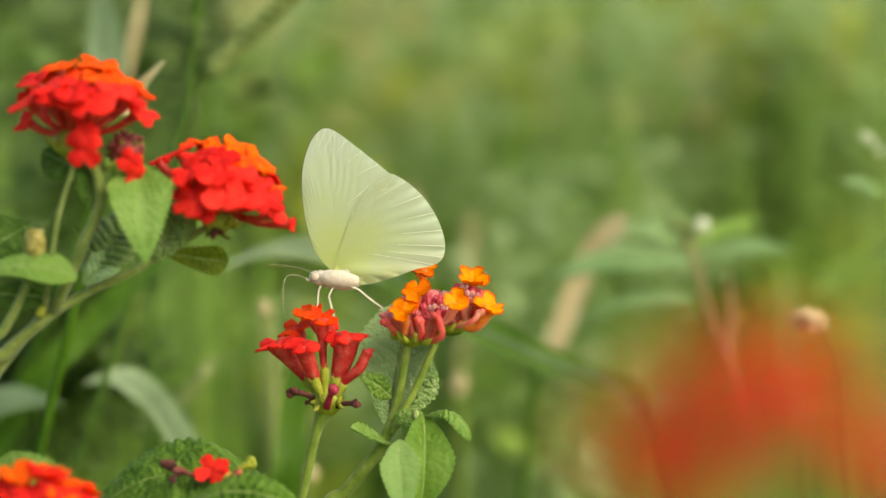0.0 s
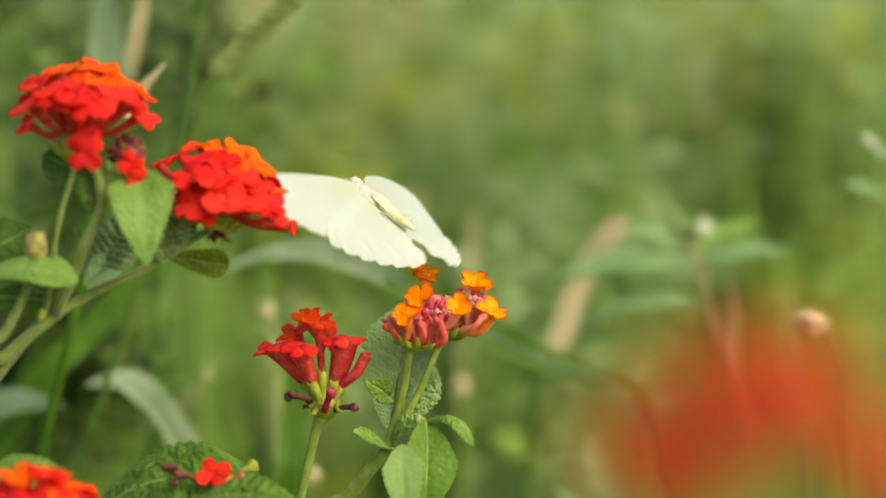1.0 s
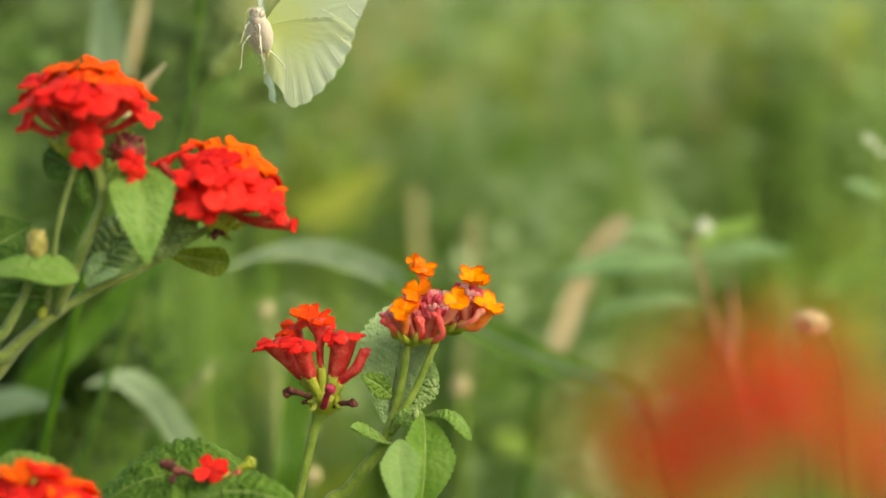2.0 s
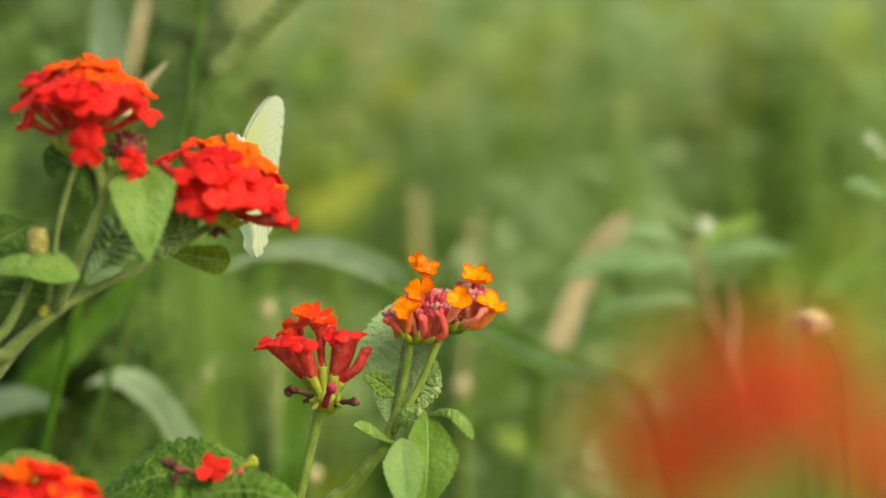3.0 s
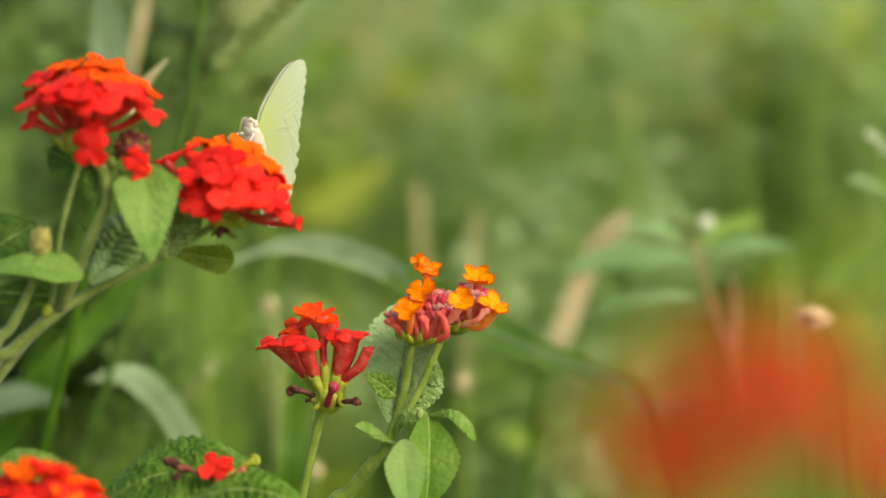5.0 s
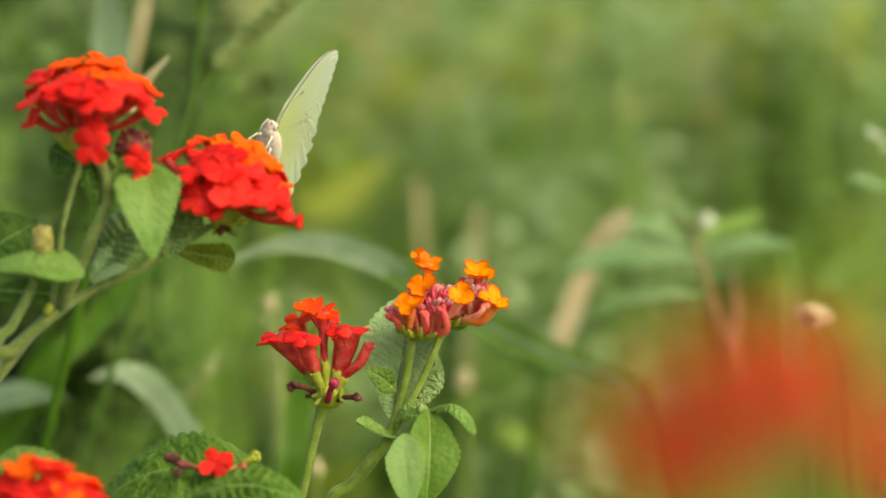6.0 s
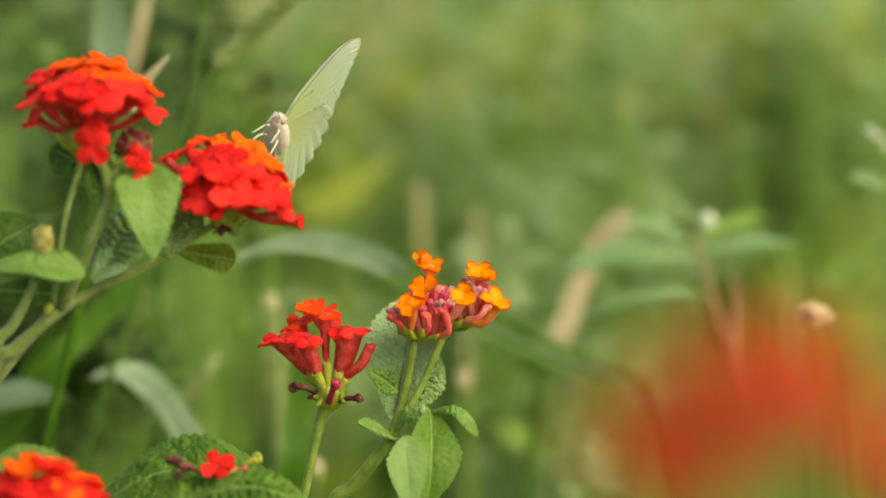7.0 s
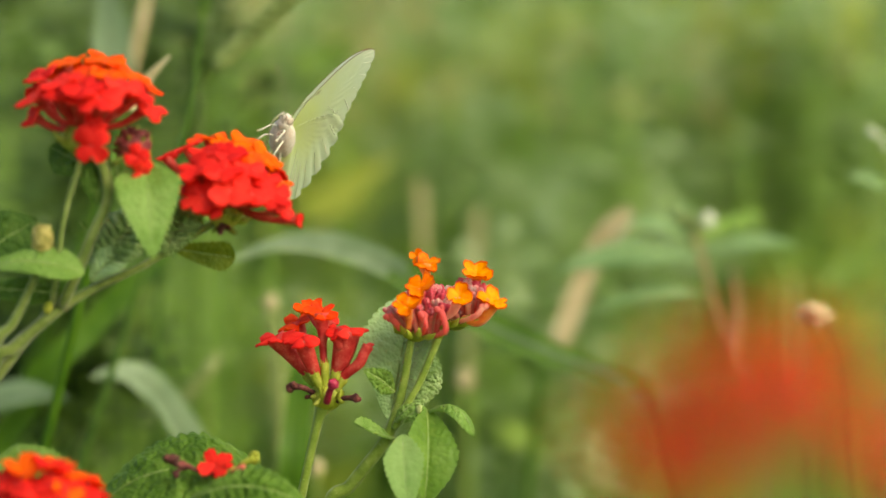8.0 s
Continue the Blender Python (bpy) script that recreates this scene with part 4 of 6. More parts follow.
    for line, w, mat, label in ((((-0.0269, -0.0113, 0.7201), (-0.0291, -0.0131, 0.7216), (-0.0310, -0.0130, 0.7218)), 0.75, DRY_BUD, "shrivelled dark red bud"), (((-0.0242, -0.0135, 0.7186), (-0.0234, -0.0151, 0.7213), (-0.0227, -0.0159, 0.7229)), 1.1, TUBE_MAGENTA, "magenta bud"), (((-0.0221, -0.0115, 0.7184), (-0.0200, -0.0134, 0.7195), (-0.0176, -0.0144, 0.7194)), 0.7, DRY_BUD, "shrivelled dark red bud"), (((-0.0264, -0.0104, 0.7189), (-0.0273, -0.0114, 0.7191), (-0.0280, -0.0114, 0.7194)), 0.4, DRY_BUD, "tiny black scale")):
        s = Shape()
        a, t = Vector(line[0]), Vector(line[-1])
        tube(s, [Vector(q) for q in line], (w * 0.75, w * 0.8, w * 0.9) if mat is DRY_BUD else (w * 0.75, w * 0.62, w * 0.6), 9, 8)
        for k in range(5 if mat is DRY_BUD else 1):
            off = Vector((rnd.uniform(-1, 1), rnd.uniform(-1, 1), rnd.uniform(-1, 1))) * w * 0.0009 * min(k, 1)
            egg(s, t + off * 1.3, (t - a) + off * 2, w * 2.3, w * (1.8 if mat is DRY_BUD else 2.2), 8, 9, 0, 0.4 if k else 0.14)
        part("withered_bud", s, mat, h, label)
    for root, tip in (((-0.0256, -0.0134, 0.7195), (-0.0269, -0.0146, 0.7183)), ((-0.0219, -0.0124, 0.7196), (-0.0205, -0.0135, 0.7186)), ((-0.0264, -0.0113, 0.7201), (-0.0275, -0.0124, 0.7196)), ((-0.0249, -0.0134, 0.7193), (-0.0255, -0.0150, 0.7220)), ((-0.0221, -0.0134, 0.7195), (-0.0212, -0.0141, 0.7213))):
        bract(h, root, tip, 0.6, SEPAL)
    return p


def budding_lantana():
    """The forked stalk with a pink half-open head, orange florets and toothed leaves."""
    rnd.seed(5)
    foot = Vector((-0.075, 0.02, 0.0))
    p = thing("lantana", foot, "forked lantana stalk with pink buds, orange florets and leaves", "flower plant", LANTANAS)
    stem(p, [foot, (-0.055, 0.012, 0.45), (-0.0247, -0.0127, 0.6952), (-0.0203, -0.0120, 0.7003), (-0.0164, -0.0113, 0.7052), (-0.0128, -0.0107, 0.7099), (-0.0104, -0.0099, 0.7157), (-0.0090, -0.0090, 0.7216), (-0.0080, -0.0082, 0.7274), (-0.0073, -0.0067, 0.7313)], (1.8, 1.5, 1.4, 1.25, 0.95, 0.85), 40, hairs=300)
    stem(p, [(-0.0109, -0.0113, 0.7126), (-0.0085, -0.0117, 0.7173), (-0.0058, -0.0110, 0.7219), (-0.0032, -0.0102, 0.7278), (-0.0017, -0.0087, 0.7311), (-0.0002, -0.0064, 0.7333)], (0.8, 0.8, 0.75, 0.85), 20, hairs=110)
    h = receptacle(p, (-0.0064, -0.0066, 0.7319), (0.02, 0, 1), 3.6, 5.0, SEPAL, "flat green cup crowded with pink buds")
    g = receptacle(p, (0.0014, -0.0062, 0.7345), (0.45, -0.1, 1), 4.0, 5.0, SEPAL_DULL, "smaller green cup of dark pink buds")
    for cup, centre, spread, high, count in ((h, (-0.0043, -0.0053, 0.7341), (7.8, 7.8), 6.6, 66), (g, (0.0043, -0.0049, 0.7364), (5.8, 6.6), 4.8, 42)):
        lean = 0.10 if cup is h else 0.12
        for k in range(count):
            q, u = k * 2.39996, math.sqrt((k + 0.5) / count)
            out = seen(math.cos(q) * spread[0], 0, math.sin(q) * spread[1])
            rise = high * (1 - 0.75 * u ** 2) + rnd.uniform(-0.5, 0.7) + lean * math.cos(q) * u * spread[0]
            tip = Vector(centre) + (out * u + seen(0, rise, 0)) / 1000
            root = Vector(centre) + (out * u * 0.55 + seen(0, -2.6, 0)) / 1000
            crumpled_bud(cup, root, tip, rnd.uniform(1.6, 2.6), [TUBE_PINK, BUD_PINK])
    for line, width in ((((-0.0096, -0.0114, 0.7335), (-0.0107, -0.0141, 0.7356), (-0.0119, -0.0150, 0.7368)), (0.5, 0.65, 0.5)), (((-0.0026, -0.0136, 0.7324), (-0.0002, -0.0163, 0.7343), (-0.0007, -0.0169, 0.7375), (-0.0014, -0.0158, 0.7385)), (0.45, 0.62, 0.66, 0.5)), (((0.0028, -0.0122, 0.7353), (0.0061, -0.0149, 0.7371), (0.0077, -0.0147, 0.7387)), (0.5, 0.6, 0.5)), (((-0.0049, -0.0135, 0.7331), (-0.0042, -0.0162, 0.7352), (-0.0047, -0.0160, 0.7371)), (0.4, 0.5, 0.5))):
        s = Shape()
        tube(s, [Vector(q) for q in line], width, 12, 9)
        top, before = Vector(line[-1]), Vector(line[-2])
        for k in range(3):
            off = Vector((rnd.uniform(-1, 1), rnd.uniform(-0.6, 0.6), rnd.uniform(-0.3, 0.6))) * 0.0005
            egg(s, top + off, (top - before).normalized() + off * 800, 1.9, 1.2, 7, 9, 0, 0.18)
        part("bud", s, TUBE_PINK, h if top.x < 0.001 else g, "long curved pink bud")
    neck = (0.6, 0.8, 1.2)
    floret(h, (-0.0079, -0.0143, 0.7342), (-0.0081, -0.0157, 0.7392), (-0.15, -0.52, 0.76), 3.4, 5, ORANGE, TUBE_ORANGE, 0.35, 0.0, neck, wild=1.1, turn=0.4, curl=0.1, thick=0.3, cleft=0.34, rim=ORANGE_RIM)
    floret(h, (-0.0063, -0.0109, 0.7374), (-0.0056, -0.0112, 0.7425), (-0.10, -0.49, 0.80), 3.6, 5, ORANGE, TUBE_ORANGE, 0.3, 0.0, neck, wild=1.2, turn=0.3, thick=0.3, cleft=0.34, rim=ORANGE_RIM)
    floret(h, (-0.0038, 0.0004, 0.7386), (-0.0041, 0.0063, 0.7448), (0.25, -0.33, 0.85), 3.3, 4, ORANGE, TUBE_ORANGE, 0.3, 0.0, (0.6, 0.7, 1.1), wild=1.3, turn=0.0, thick=0.3, cleft=0.34, rim=ORANGE_RIM)
    floret(h, (-0.0046, 0.0040, 0.7423), (-0.0063, 0.0075, 0.7461), (0.15, -0.92, 0.28), 1.9, 4, ORANGE, TUBE_ORANGE, 0.1, 0.0, (0.3, 0.4, 0.5), wild=1.0, thick=0.3)
    floret(g, (0.0052, -0.0056, 0.7390), (0.0064, -0.0049, 0.7440), (0.00, -0.39, 0.84), 3.4, 5, ORANGE, TUBE_ORANGE, 0.55, 0.0, neck, wild=1.2, turn=0.9, thick=0.3, cleft=0.34, rim=ORANGE_RIM)
    floret(g, (-0.0005, -0.0131, 0.7360), (0.0028, -0.0154, 0.7412), (0.10, -0.70, 0.65), 2.9, 4, ORANGE, TUBE_PINK, 0.35, -0.0004, (0.6, 0.9, 1.2), wild=1.2, thick=0.3, cleft=0.34, rim=ORANGE_RIM)
    floret(g, (0.0033, -0.0111, 0.7358), (0.0098, -0.0115, 0.7397), (0.20, -0.28, 0.91), 3.6, 5, ORANGE, TUBE_ORANGE, 0.25, -0.0015, (0.8, 1.3, 1.7), wild=1.2, turn=0.2, thick=0.3, cleft=0.34, rim=ORANGE_RIM)
    for root, tip in (((-0.0080, -0.0115, 0.7325), (-0.0096, -0.0142, 0.7349)), ((-0.0059, -0.0126, 0.7322), (-0.0056, -0.0163, 0.7348)), ((-0.0046, -0.0126, 0.7322), (-0.0023, -0.0164, 0.7336)), ((-0.0031, -0.0116, 0.7323), (-0.0002, -0.0154, 0.7337)), ((-0.0073, -0.0126, 0.7322), (-0.0081, -0.0163, 0.7343)), ((-0.0094, -0.0086, 0.7323), (-0.0110, -0.0112, 0.7346)), ((-0.0011, -0.0104, 0.7338), (0.0007, -0.0131, 0.7357))):
        bract(h, root, tip, 0.75, SEPAL)
    for root, tip in (((0.0007, -0.0093, 0.7343), (0.0068, -0.0121, 0.7358)), ((0.0019, -0.0102, 0.7349), (0.0049, -0.0139, 0.7370)), ((0.0005, -0.0103, 0.7342), (0.0026, -0.0140, 0.7363))):
        bract(g, root, tip, 0.8, SEPAL)
    leaf(p, (-0.0117, -0.0033, 0.7124), (-0.0068, 0.0124, 0.7378), (-0.05, -0.48, 0.88), 16.4, LEAF_GREY, 1.5, 0.50, 17, 9, 0.3, widest=0.55, label="broad leaf paled to grey-green by painted sky sheen")
    leaf(p, (-0.0112, -0.0033, 0.7119), (-0.0024, 0.0047, 0.7258), (0.35, -0.88, 0.22), 9.0, LEAF_QUILT, 1.0, 0.2, 13, 7, 0.7, widest=0.6)
    leaf(p, (-0.0042, -0.0117, 0.7168), (-0.0046, -0.0253, 0.6994), (0.30, -0.85, 0.42), 11.5, LEAF_SMOOTH, 2.0, 0.5, 15, 6, 0.12, widest=0.5, rib=0.6)
    leaf(p, (-0.0090, -0.0213, 0.7135), (-0.0077, -0.0333, 0.7001), (-0.10, -0.72, 0.66), 8.2, LEAF_GREEN_GREY, 1.6, 0.15, 13, 6, 0.04, widest=0.36, rib=0.4)
    leaf(p, (-0.0106, -0.0116, 0.7103), (-0.0192, -0.0151, 0.7147), (0.25, -0.33, 0.90), 5.0, LEAF_PALE, -0.5, 0.5, 9, 4, 0.3, widest=0.6, taper=3.0)
    leaf(p, (-0.0042, -0.0119, 0.7159), (0.0058, -0.0164, 0.7123), (0.40, -0.30, 0.85), 4.6, LEAF_PALE, 3.6, -0.25, 13, 6, 0.4, widest=0.6, taper=3.4)
    leaf(p, (-0.0109, -0.0103, 0.7201), (-0.0171, -0.0135, 0.7255), (-0.20, -0.72, 0.61), 5.2, LEAF, 0.6, 0.3, 11, 5, 0.4)
    leaf(p, (-0.0104, -0.0121, 0.7142), (-0.0066, -0.0135, 0.7184), (-0.20, -0.72, 0.61), 2.6, LEAF_PALE, 0.6, 0.3, 7, 4, 0.2)
    leaf(p, (-0.0092, -0.0131, 0.7144), (-0.0042, -0.0136, 0.7177), (0.20, -0.72, 0.61), 3.0, LEAF_PALE, 0.8, 0.3, 7, 4, 0.2)
    s = Shape()
    egg(s, (-0.0057, -0.0147, 0.7174), (0.2, 0, 1), 2.0, 1.3, 7, 9, 0, 0.2)
    part("bud", s, SEED, p, "tiny pale shoot tip")
    return p


def low_lantana():
    """The low branch with broad toothed leaves and one small red flower."""
    rnd.seed(3)
    foot = Vector((-0.09, -0.01, 0.0))
    p = thing("lantana", foot, "low lantana branch with broad toothed leaves and one red floret", "flower plant", LANTANAS)
    stem(p, [foot, (-0.075, -0.008, 0.45), (-0.0369, -0.0172, 0.6849), (-0.0404, -0.0159, 0.6942), (-0.0440, -0.0151, 0.7000), (-0.0444, -0.0352, 0.7079)], (1.8, 1.5, 1.1, 0.9), 24, hairs=40)
    leaf(p, (-0.0340, -0.0248, 0.7032), (-0.0722, -0.0333, 0.6998), (-0.10, -0.48, 0.88), 24.0, LEAF_LOW, 8.6, -0.08, 16, 7, 0.9, widest=0.34)
    leaf(p, (-0.0500, -0.0466, 0.7060), (-0.0270, -0.0487, 0.7051), (0.05, -0.60, 0.80), 12.5, LEAF_LOW, 4.0, -0.1, 12, 9, 0.9, widest=0.5)
    h = receptacle(p, (-0.0441, -0.0342, 0.7079), (0, -0.2, 1), 4, 4, SEPAL)
    floret(h, (-0.0442, -0.0352, 0.7081), (-0.0461, -0.0388, 0.7112), (-0.10, -0.90, 0.43), 3.4, 4, RED, turn=0.55, curl=0.1, thick=0.35)
    floret(h, (-0.0440, -0.0351, 0.7084), (-0.0443, -0.0367, 0.7113), (0.20, -0.72, 0.61), 2.1, 4, RED, curl=0.2, thick=0.35)
    for line, w, m in ((((-0.0444, -0.0352, 0.7081), (-0.0487, -0.0380, 0.7092), (-0.0524, -0.0388, 0.7112)), 0.55, DARK_BUD), (((-0.0512, -0.0379, 0.7104), (-0.0530, -0.0398, 0.7110), (-0.0546, -0.0397, 0.7121)), 1.1, DRY_BUD), (((-0.0516, -0.0379, 0.7101), (-0.0532, -0.0399, 0.7101), (-0.0537, -0.0401, 0.7092)), 0.6, DRY_BUD), (((-0.0426, -0.0351, 0.7086), (-0.0407, -0.0368, 0.7108), (-0.0384, -0.0367, 0.7119)), 0.9, SEPAL), (((-0.0433, -0.0351, 0.7084), (-0.0419, -0.0380, 0.7097), (-0.0408, -0.0379, 0.7101)), 0.75, TUBE_PINK)):
        s = Shape()
        a, t = Vector(line[0]), Vector(line[-1])
        tube(s, [Vector(q) for q in line], (w * 0.5, w * 0.6, w * 0.9), 10, 7)
        for k in range(3):
            off = Vector((rnd.uniform(-1, 1), rnd.uniform(-1, 1), rnd.uniform(-1, 1))) * w * 0.0007
            egg(s, t + off, (t - a), w * 2.4, w * 1.5, 8, 9, 0, 0.3)
        part("withered_bud", s, m, h)
    return p


def corner_lantana():
    foot = Vector((-0.125, -0.07, 0.0))
    p = thing("lantana", foot, "lantana with a red flower head speckled orange, above a dark leaf", "flower plant", LANTANAS)
    stem(p, [foot, (-0.10, -0.065, 0.45), (-0.0777, -0.0591, 0.6962), (-0.0764, -0.0581, 0.7033)], (1.8, 1.4, 1.1), 20)
    dome_head(p, (-0.0766, -0.0687, 0.7068), (0.0, -0.05, 1), 9.8, 10.4, ((9, 84), (9, 62), (7, 40), (4, 18)), (0.0, 0.1, 1), 4.0, "red florets with orange ones among them", 0.55, 0.55)
    leaf(p, (-0.0799, -0.0512, 0.7021), (-0.0855, -0.0412, 0.7154), (0, -0.6, 0.8), 17, LEAF, 3, 0.1, 13, 7, 0.5)
    return p


def near_lantana():
    """Two loose heads that stand nearest, with a few leaves under them."""
    rnd.seed(77)
    foot = Vector((0.085, -0.37, 0.0))
    p = thing("lantana", foot, "lantana stalk with a broad loose red-orange flower head", "flower plant", LANTANAS)
    centre = Vector((0.0227, -0.3747, 0.7857))
    stem(p, [foot, (0.07, -0.374, 0.45), (0.0232, -0.3763, 0.7741), (0.0228, -0.3751, 0.7827), centre], (1.2, 0.9, 0.6), 20)
    h = receptacle(p, centre, (0, 0, 1), 3.0, 3.0, CALYX, "broad loose red-orange head")
    # a broad slanting dome, open towards its lower right
    middle = Vector((0.0212, -0.3740, 0.7899))
    for k in range(44):
        u, q = math.sqrt((k + 0.5) / 44), k * 2.39996
        across, rise = 11.8 * u * math.cos(q), 6.2 * u * math.sin(q)
        right, up = 0.93 * across - 0.36 * rise, 0.36 * across + 0.93 * rise
        if right > 0.5 and up < -2.6:
            continue
        face = middle + seen(right + rnd.uniform(-0.3, 0.3), up + rnd.uniform(-0.3, 0.3), rnd.uniform(-5, 5)) / 1000
        out = (face - centre).normalized()
        floret(h, centre + out * 0.0012, face, out * 0.6 + Vector((0, -0.25, 0.8)), rnd.uniform(1.3, 1.65), 5, (ORANGE_RED, RED)[k % 3 == 0], TUBE_RED, 0.1, None, (0.2, 0.25, 0.4), None, 0.8, 0.15, 0.2)
    leaf(p, (0.0236, -0.3714, 0.7804), (0.0292, -0.3650, 0.7826), (0.10, -0.38, 0.86), 5.0, LEAF, 0.6, 0.2, 9, 5, 0.2)
    leaf(p, (0.0227, -0.3714, 0.7804), (0.0206, -0.3650, 0.7828), (-0.10, -0.38, 0.86), 4.0, LEAF, 0.6, 0.2, 9, 5, 0.2)
    q = thing("lantana", (0.105, -0.35, 0.0), "lantana stalk with a small loose red flower head", "flower plant", LANTANAS)
    centre = Vector((0.0358, -0.3692, 0.7813))
    stem(q, [(0.105, -0.35, 0.0), (0.085, -0.355, 0.45), (0.0363, -0.3705, 0.7725), centre], (1.2, 0.9, 0.6), 20)
    h = receptacle(q, centre, (0, 0, 1), 2.6, 2.6, CALYX, "small loose red head")
    for k, spot in enumerate(((0.0335, -0.3704, 0.7872), (0.0366, -0.3665, 0.7866), (0.0344, -0.3746, 0.7861), (0.0327, -0.3687, 0.7850), (0.0380, -0.3686, 0.7857), (0.0324, -0.3641, 0.7893))):
        face = Vector(spot)
        out = (face - centre).normalized()
        floret(h, centre + out * 0.001, face, out * 0.6 + Vector((0, -0.25, 0.8)), 2.2, 5, ORANGE_RED if k == 5 else RED, TUBE_RED, 0.1, None, (0.25, 0.3, 0.5), None, 0.8, 0.15, 0.2)
    return p, q


# ---- plants behind ----
def ribbon_plant(name, points, width, mat, label, category="plant", tip=0.1, group="", face=None, root_share=0.5, start=0.25, shade_mat=None, shade_share=0.5):
    """One long blade along the points: a creased, tapering strip with thickness."""
    foot = Vector(points[0])
    p = thing(name, foot, label, category, group)
    s = Shape()
    n = 40
    line = bend(points, n)
    front = Vector(face) if face else TO_EYE
    verts = []
    first = int(start * n)
    for i, c in enumerate(line):
        u = i / n
        if i < first:
            continue
        ahead = (line[min(i + 1, n)] - line[max(i - 1, 0)]).normalized()
        side = ahead.cross(front).normalized()
        up = side.cross(ahead).normalized()
        w = width / 2000 * min(1.0, root_share + u * 1.6) * min(1.0, tip + (1 - u) * 4.0) * (1 + 0.05 * math.sin(17 * u))
        k = up * w * 0.10
        verts += [c - side * w + k, c - side * w * 0.5, c - up * w * 0.1, c + side * w * 0.5, c + side * w + k]
    m = len(verts)
    back = [v + TO_EYE * -0.0003 for v in verts]
    faces = []
    for i in range(n - first):
        for j in range(4):
            a = i * 5 + j
            faces.append((a, a + 1, a + 6, a + 5))
            faces.append((m + a, m + a + 5, m + a + 6, m + a + 1))
    # the rootward faces can take a darker material as painted shade
    lower = int((shade_share * n - first) * 8) if shade_mat else 0
    s.add(verts + back, faces[:lower], 1)
    s.add(verts + back, faces[lower:])
    blade = part("blade", s, [mat, shade_mat] if shade_mat else mat, p)
    rib = Shape()
    tube(rib, [line[i] + TO_EYE * 0.0002 for i in range(first, n, 3)], (0.7, 0.5, 0.2), 30, 5)
    part("midrib", rib, mat, blade)
    sheath = Shape()
    tube(sheath, line[:first + 1:2] + [line[first + 1]], (1.6, 1.3, width * 0.1), 24, 7)
    part("stalk", sheath, BLADE_GREEN, p)
    return p


def grass_spike(points, radius, label, seeds=40, share=0.35, size=2.2, mat=SEED, stalk=STEM):
    """A thin stalk with a seed spike along its upper part."""
    foot = Vector(points[0])
    p = thing("grass_spike", foot, label, "grass", "seeding grass stalks")
    stem(p, points, (radius, radius, radius * 0.6), 30, stalk, "stalk")
    line = bend(points, 200)
    s = Shape()
    for k in range(seeds):
        i = int(200 * (1 - share + share * k / seeds))
        c = line[min(i, 199)]
        ahead = (line[min(i + 1, 200)] - line[i]).normalized()
        a, b = side_of(ahead)
        q = k * 2.4
        out = a * math.cos(q) + b * math.sin(q)
        egg(s, c + out * size * 0.00045, ahead + out * 0.6, size * 1.7, size * 0.8, 5, 6, 0, 0.1)
    ob = part("seed_spike", s, mat, p)
    return p


def weed():
    """The broad-leaved weed with pinkish stems and small white flowers."""
    foot = Vector((0.13, 0.28, 0.0))
    p = thing("weed", foot, "broad-leaved weed with pinkish stem and tiny white buds", "plant")
    stem(p, [foot, (0.125, 0.275, 0.40), (0.0886, 0.2191, 0.6710), (0.0837, 0.2191, 0.6852), (0.0789, 0.2188, 0.6970), (0.0759, 0.2190, 0.7061), (0.0732, 0.2194, 0.7160), (0.0702, 0.2207, 0.7250)], (0.8, 0.6, 0.6, 0.6, 0.5), 30, PINK_STEM)
    stem(p, [(0.0837, 0.2191, 0.6852), (0.0848, 0.2250, 0.6985), (0.0837, 0.2288, 0.7113)], (0.7, 0.7, 0.4), 12, PINK_STEM)
    leaf(p, (0.0727, 0.2183, 0.7155), (0.0299, 0.2018, 0.7130), (0.00, -0.50, 0.88), 12.0, WEED, 4.0, 0.1, 9, 6, 0.3)
    leaf(p, (0.0747, 0.2168, 0.7048), (0.0393, 0.2033, 0.7017), (0.00, -0.38, 0.92), 8.0, WEED, 2.6, 0.1, 9, 6, 0.3)
    leaf(p, (0.0709, 0.2202, 0.7219), (0.0513, 0.2128, 0.7265), (0.00, -0.60, 0.79), 8.0, WEED, 1.2, 0.1, 9, 6, 0.3)
    leaf(p, (0.0732, 0.2194, 0.7157), (0.1035, 0.2336, 0.7163), (0.00, -0.38, 0.90), 9.0, WEED, 3.0, 0.1, 9, 6, 0.3)
    leaf(p, (0.0719, 0.2209, 0.7198), (0.0932, 0.2390, 0.7261), (0.00, -0.60, 0.79), 6.0, MIDGREEN, 1.2, 0.1, 9, 6, 0.3)
    leaf(p, (0.0699, 0.2206, 0.7245), (0.0659, 0.2216, 0.7313), (0.00, -0.71, 0.71), 6.0, WEED, 0.6, 0.1, 9, 6, 0.3)
    for c, mm, mat in (((0.0746, 0.2149, 0.7269), 4.0, WHITE_BUD), ((0.0677, 0.2189, 0.7270), 3.6, SEED), ((0.0717, 0.2187, 0.7254), 2.4, SEED)):
        s = Shape()
        egg(s, c, (0, 0, 1), mm, mm, 7, 9, 0, 0.12)
        f = part("white_flower", s, mat, p, "tiny greenish-white flower")
        stem(p, [(0.0705, 0.2205, 0.7238), c], (0.4, 0.4), 4)
        for k in range(6):
            q = k * 1.05
            bract(f, c, Vector(c) + Vector((math.cos(q), -0.5, math.sin(q))) * mm * 0.0007, 0.7, mat)
    return p


